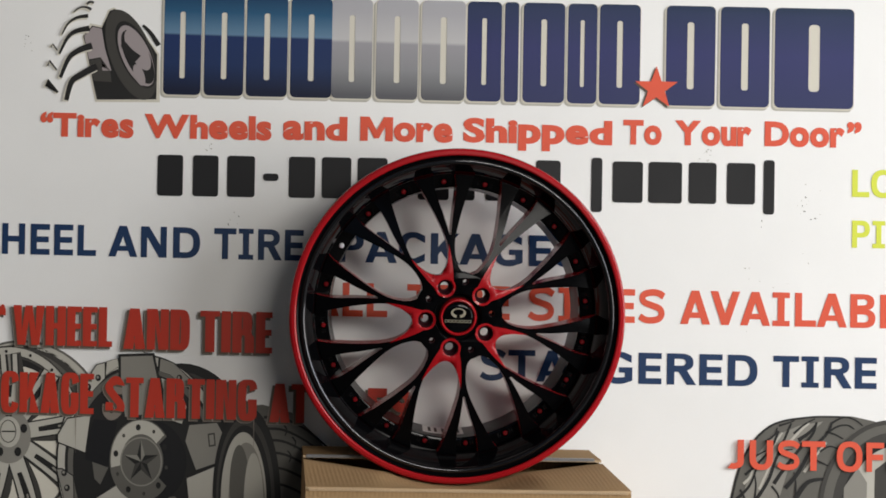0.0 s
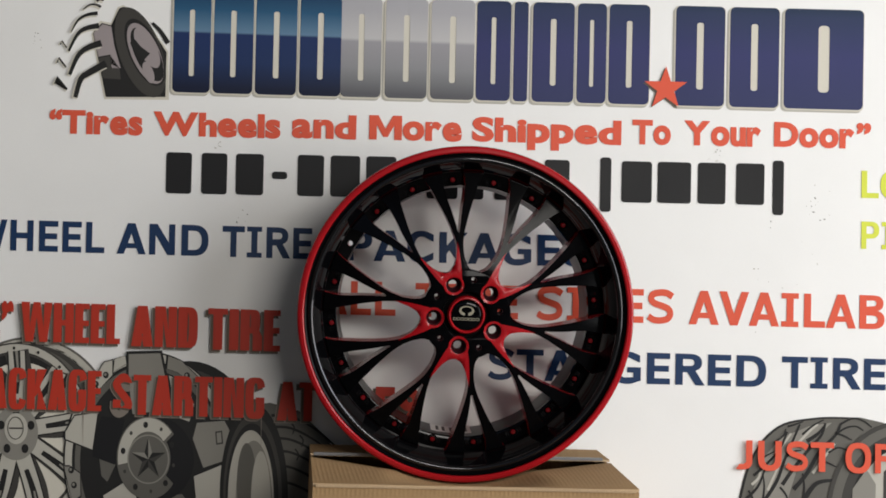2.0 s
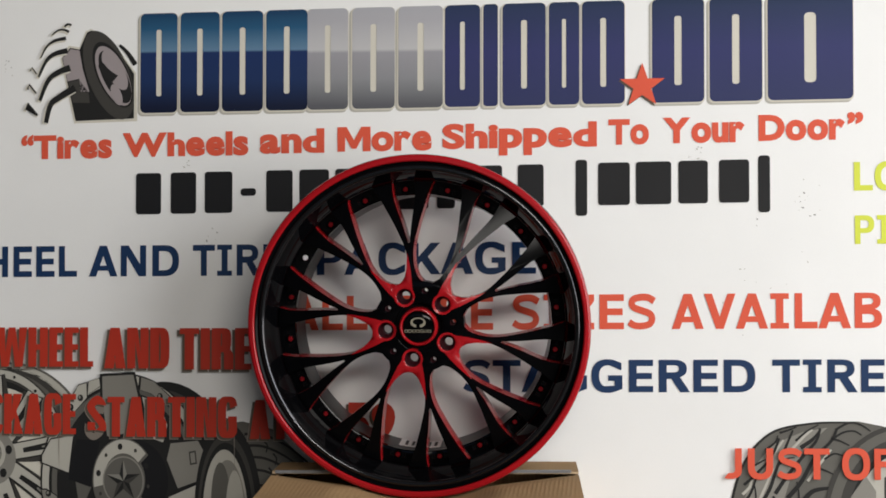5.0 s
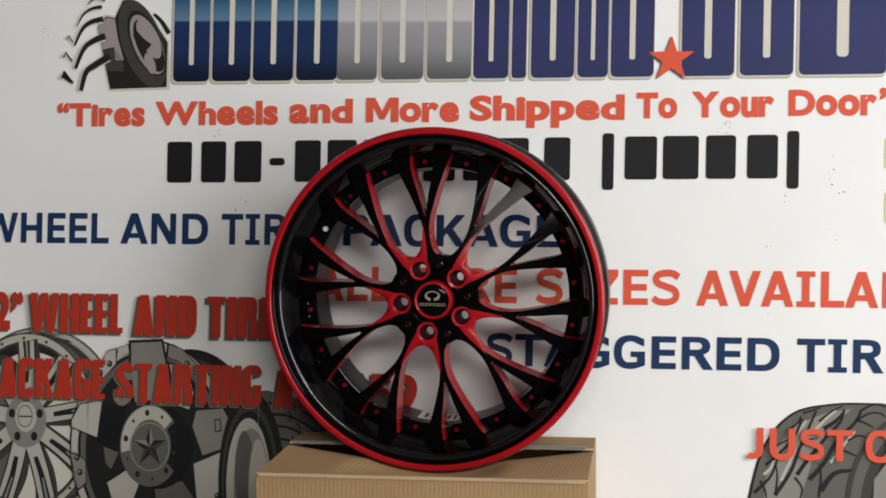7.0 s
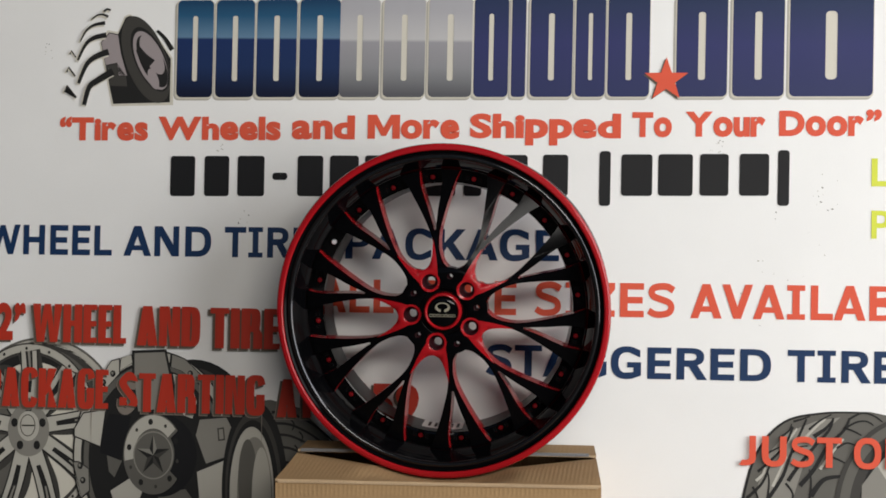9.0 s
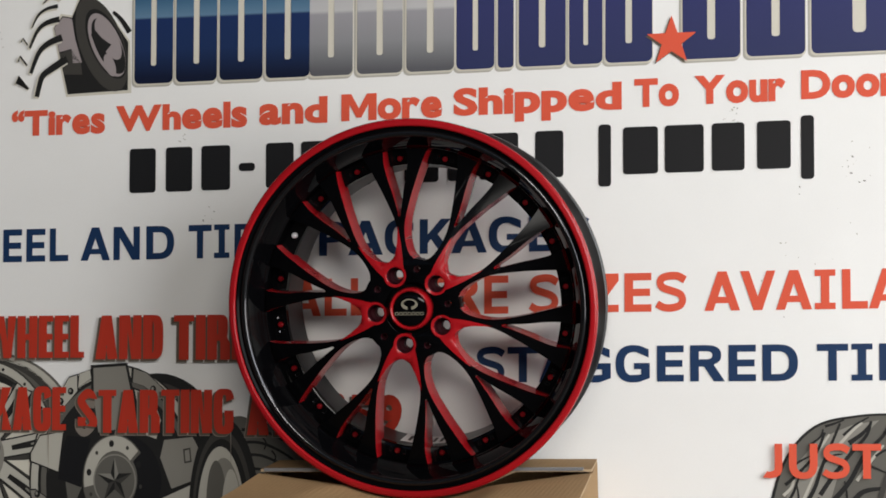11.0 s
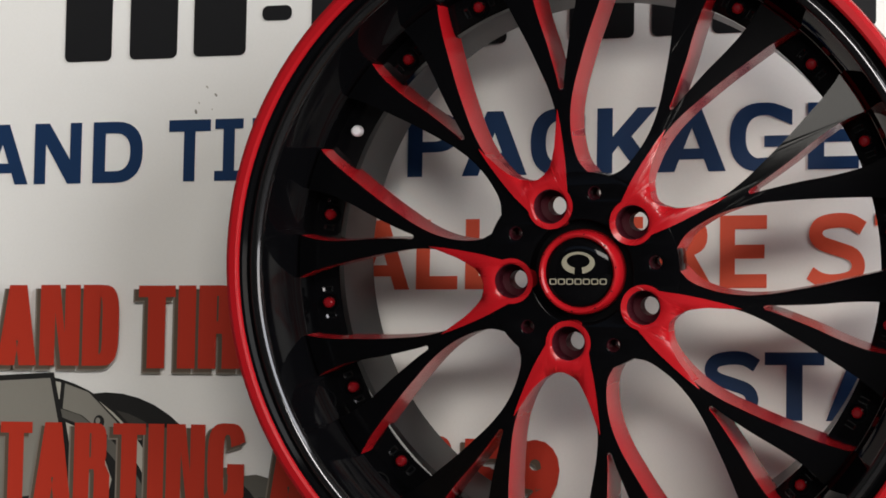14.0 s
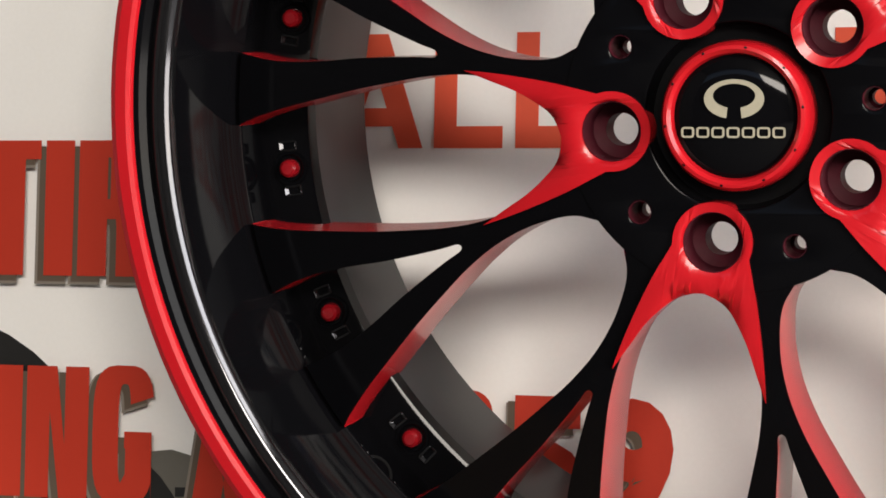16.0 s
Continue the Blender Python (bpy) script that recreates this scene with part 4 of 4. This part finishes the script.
part("emblem", raised([ellipse(0, 0.0078, 0.0134, 0.0088, 44, 0, -75, 255) + ellipse(0, 0.0092, 0.0095, 0.0054, 40, 0, 252, -72)], -0.0009), emblem_gold, cap, "pale gold oval emblem")
for k in range(7):
    x = -0.0237 + 0.0068 * k
    part("emblem_bar", raised([rounded(x, x + 0.0058, -0.0094, -0.0046, 0.0014), rounded(x + 0.0009, x + 0.0049, -0.0086, -0.0054, 0.0007)], -0.0010), emblem_gold, cap)
pin = mesh_from("pin", lathe([(0.0, 0.0004), (0.0008, 0.0002), (0.0009, -0.001)], 10), [gloss_black])
for k in range(10):
    part("pin", pin, None, cap, at=pose(0.0308 * math.cos(radians(8 + 36 * k)), 0.0308 * math.sin(radians(8 + 36 * k)), 0.0006))

# the ring of red bolts in the step of the lip, their shade in the colour
bolt_mesh = mesh_from("rim_bolt", lathe([(0.0, 0.0052), (0.0028, 0.0050), (0.0042, 0.0036), (0.0047, 0.0012), (0.0047, -0.006)], 20), [shaded_red])
seat_mesh = mesh_from("bolt_seat", lathe([(0.0060, 0.0), (0.0072, 0.0014), (0.0086, 0.0014), (0.0092, -0.003)], 20), [gloss_black])
notch_bm = raised([rounded(-0.0042, 0.0042, -0.0026, 0.0026, 0.0009), rounded(-0.0024, 0.0024, -0.0012, 0.0012, 0.0005)], 0.0)
for v in notch_bm.verts:
    inside = abs(v.co.x) < 0.0025 and abs(v.co.y) < 0.0013
    v.co.z = (0.0 if inside else 0.0016) if v.co.z > 0 else -0.002
notch_mesh = mesh_from("notch", notch_bm, [polished])
# white dome in place of the valve hole, where the bright board shows through
hole_spot_white = material("white_hole_spot", (0.72, 0.73, 0.76), rough=0.35, spread=0.05)
hole_spot_mesh = mesh_from("valve_hole_spot", lathe([(0.0, 0.0070), (0.0030, 0.0067), (0.0043, 0.0054), (0.0048, 0.0026), (0.0048, -0.006)], 20), [hole_spot_white])
for k in range(20):
    a = PHASE + 18 * k
    x, y = 0.2385 * math.cos(radians(a)), 0.2385 * math.sin(radians(a))
    if k == 6:
        part("valve_hole_spot", hole_spot_mesh, None, wheel, "small white spot in place of the valve hole", at=pose(x, y, -0.0782))
        continue
    part("rim_bolt", bolt_mesh, None, wheel, "red rim bolt" if k == 0 else "", at=pose(x, y, -0.0782))
    part("bolt_seat", seat_mesh, None, wheel, at=pose(x, y, -0.0790))
    for side in (-2.7, 2.7):
        b = a + side
        part("notch", notch_mesh, None, wheel, at=pose(0.2385 * math.cos(radians(b)), 0.2385 * math.sin(radians(b)), -0.0790, 0, 0, b))



def barrel_strip(deg0, deg1, z0, z1, rise, n=12):
    """A thin curved sheet on the inside of the barrel, between two angles and two depths."""
    bm = bmesh.new()
    rings = []
    for k in range(n + 1):
        a = radians(deg0 + (deg1 - deg0) * k / n)
        rings.append([bm.verts.new(((0.2240 - (0.0035 / 0.029) * (-z - 0.120) - up) * math.cos(a), (0.2240 - (0.0035 / 0.029) * (-z - 0.120) - up) * math.sin(a), z))
                      for z, up in ((z0, rise), (z1, rise), (z1, 0.0), (z0, 0.0))])
    for p, q in zip(rings, rings[1:]):
        for i in range(4):
            bm.faces.new((p[i], p[(i + 1) % 4], q[(i + 1) % 4], q[i]))
    bm.faces.new(rings[0])
    bm.faces.new(rings[-1][::-1])
    bmesh.ops.recalc_face_normals(bm, faces=bm.faces)
    return bm


sticker = part("sticker", barrel_strip(258, 277, -0.104, -0.146, 0.0008), white_vinyl, wheel, "white paper sticker inside the barrel")
for deg in (260.5, 263.5, 267, 271, 274):
    part("sticker_bar", barrel_strip(deg, deg + 1.3, -0.112, -0.138, 0.0014, 3), ink_grey3, sticker)

# ---- the cardboard box ----
carton = thing("cardboard_box", pose(0.045, -0.205, 0), "brown corrugated cardboard box taped shut, sagging under the wheel", "box")
FRONT_Y, BACK_Y, TOP = -0.160, 0.165, 0.2735


def lid(y):
    """Height of the box's top, which has sunk towards the front."""
    return TOP + 0.0615 * (y - BACK_Y)


def half_width(y):
    k = (y - FRONT_Y) / (BACK_Y - FRONT_Y)
    return -0.274 + 0.010 * k, 0.290 - 0.022 * k


def sag(x, y):
    hang = max(0.0, 0.0385 - (x + 0.001) ** 2 / 0.60)
    soft = 1 if y > -0.03 else max(0.0, (y - FRONT_Y) / (-0.03 - FRONT_Y)) ** 0.7
    return hang * soft


def flap_bm(y0, y1, lift0, lift1, fold=0.0):
    """One top flap between y0 and y1, as a sagging sheet of corrugated board."""
    bm, nx, ny = bmesh.new(), 40, 10
    rows = []
    for side in (0, 1):
        for j in range(ny + 1):
            y = y0 + (y1 - y0) * j / ny
            a, b = half_width(y)
            row = []
            for i in range(nx + 1):
                x = a + (b - a) * i / nx
                k = j / ny
                droop = max(sag(x, y), fold * max(0.0, 1 - abs(x) / 0.27) * k * k)
                z = lid(y) - droop + lift0 + (lift1 - lift0) * j / ny + 0.0012 * noise.noise(Vector((x * 9, y * 9, 1.0)))
                row.append(bm.verts.new((x, y, z - 0.004 * side)))
            rows.append(row)
    for side in (0, 1):
        for j in range(ny):
            for i in range(nx):
                q = rows[side * (ny + 1) + j], rows[side * (ny + 1) + j + 1]
                bm.faces.new((q[0][i], q[0][i + 1], q[1][i + 1], q[1][i]))
    top, low = rows[:ny + 1], rows[ny + 1:]
    ring = lambda g: g[0] + [r[-1] for r in g[1:]] + g[-1][-2::-1] + [r[0] for r in g[-2:0:-1]]
    a, b = ring(top), ring(low)
    for i in range(len(a)):
        f = bm.faces.new((a[i], a[(i + 1) % len(a)], b[(i + 1) % len(b)], b[i]))
        f.material_index = 1
    bmesh.ops.recalc_face_normals(bm, faces=bm.faces)
    smooth_mesh(bm, 40)
    return bm


SEAM = 0.060
part("front_flap", flap_bm(FRONT_Y, SEAM - 0.006, 0.0, 0.0, 0.034), [cardboard, card_edge], carton)
part("back_flap", flap_bm(SEAM + 0.004, BACK_Y, 0.004, 0.0), [cardboard, card_edge], carton)


def side_bm(p, q, n=24):
    """A box side standing under the line from p to q, bowed a little."""
    bm = bmesh.new()
    p, q = Vector(p), Vector(q)
    out = Vector((q.y - p.y, p.x - q.x)).normalized()
    cols = []
    for i in range(n + 1):
        k = i / n
        base = p.lerp(q, k)
        col = []
        for thick in (0.0, -0.005):
            for j in range(7):
                z = (lid(base.y) - 0.005) * j / 6
                bow = 0.004 * math.sin(math.pi * k) * math.sin(math.pi * j / 6) + thick
                col.append(bm.verts.new((base.x + out.x * bow, base.y + out.y * bow, z - (sag(base.x, base.y) if j == 6 else 0))))
        cols.append(col)
    for a, b in zip(cols, cols[1:]):
        for s in (0, 7):
            for j in range(6):
                bm.faces.new((a[s + j], b[s + j], b[s + j + 1], a[s + j + 1]))
        bm.faces.new((a[6], b[6], b[13], a[13]))
        bm.faces.new((a[0], a[7], b[7], b[0]))
    for c in (cols[0], cols[-1]):
        for j in range(6):
            bm.faces.new((c[j], c[j + 1], c[7 + j + 1], c[7 + j]))
    bmesh.ops.recalc_face_normals(bm, faces=bm.faces)
    smooth_mesh(bm, 40)
    return bm


fa, fb = half_width(FRONT_Y)
ba, bb = half_width(BACK_Y)
part("front_side", side_bm((fa, FRONT_Y), (fb, FRONT_Y)), cardboard, carton)
part("right_side", side_bm((fb, FRONT_Y + 0.005), (bb, BACK_Y - 0.005)), cardboard, carton)
part("back_side", side_bm((bb, BACK_Y), (ba, BACK_Y)), cardboard, carton)
part("left_side", side_bm((ba, BACK_Y - 0.005), (fa, FRONT_Y + 0.005)), cardboard, carton)

# tape, print and edges of the box
part("seam_tape", block(0.120, 0.262, SEAM + 0.002, SEAM + 0.008, lid(SEAM) + 0.0015, lid(SEAM) + 0.0068, 0.0008), grey_tape, carton, "grey strapping tape lifting along the seam")
part("seam_tape", block(-0.262, -0.120, SEAM + 0.002, SEAM + 0.008, lid(SEAM) + 0.0015, lid(SEAM) + 0.0068, 0.0008), grey_tape, carton)
for x0, x1, z0, z1, m in ((-0.012, 0.006, 0.188, 0.206, card_edge), (0.009, 0.027, 0.188, 0.206, card_edge), (0.030, 0.046, 0.188, 0.206, card_edge),
                          (0.178, 0.226, 0.150, 0.198, ink_black), (-0.200, -0.090, 0.150, 0.175, ink_black)):
    part("print_bar", block(x0, x1, FRONT_Y - 0.0062, FRONT_Y - 0.0020, z0, z1), m, carton)
part("top_edge", block(fa + 0.004, fb - 0.004, FRONT_Y - 0.0035, FRONT_Y + 0.003, lid(FRONT_Y) - 0.006, lid(FRONT_Y) - 0.0005, 0.0012), card_edge, carton, "scuffed pale fold of the cardboard")
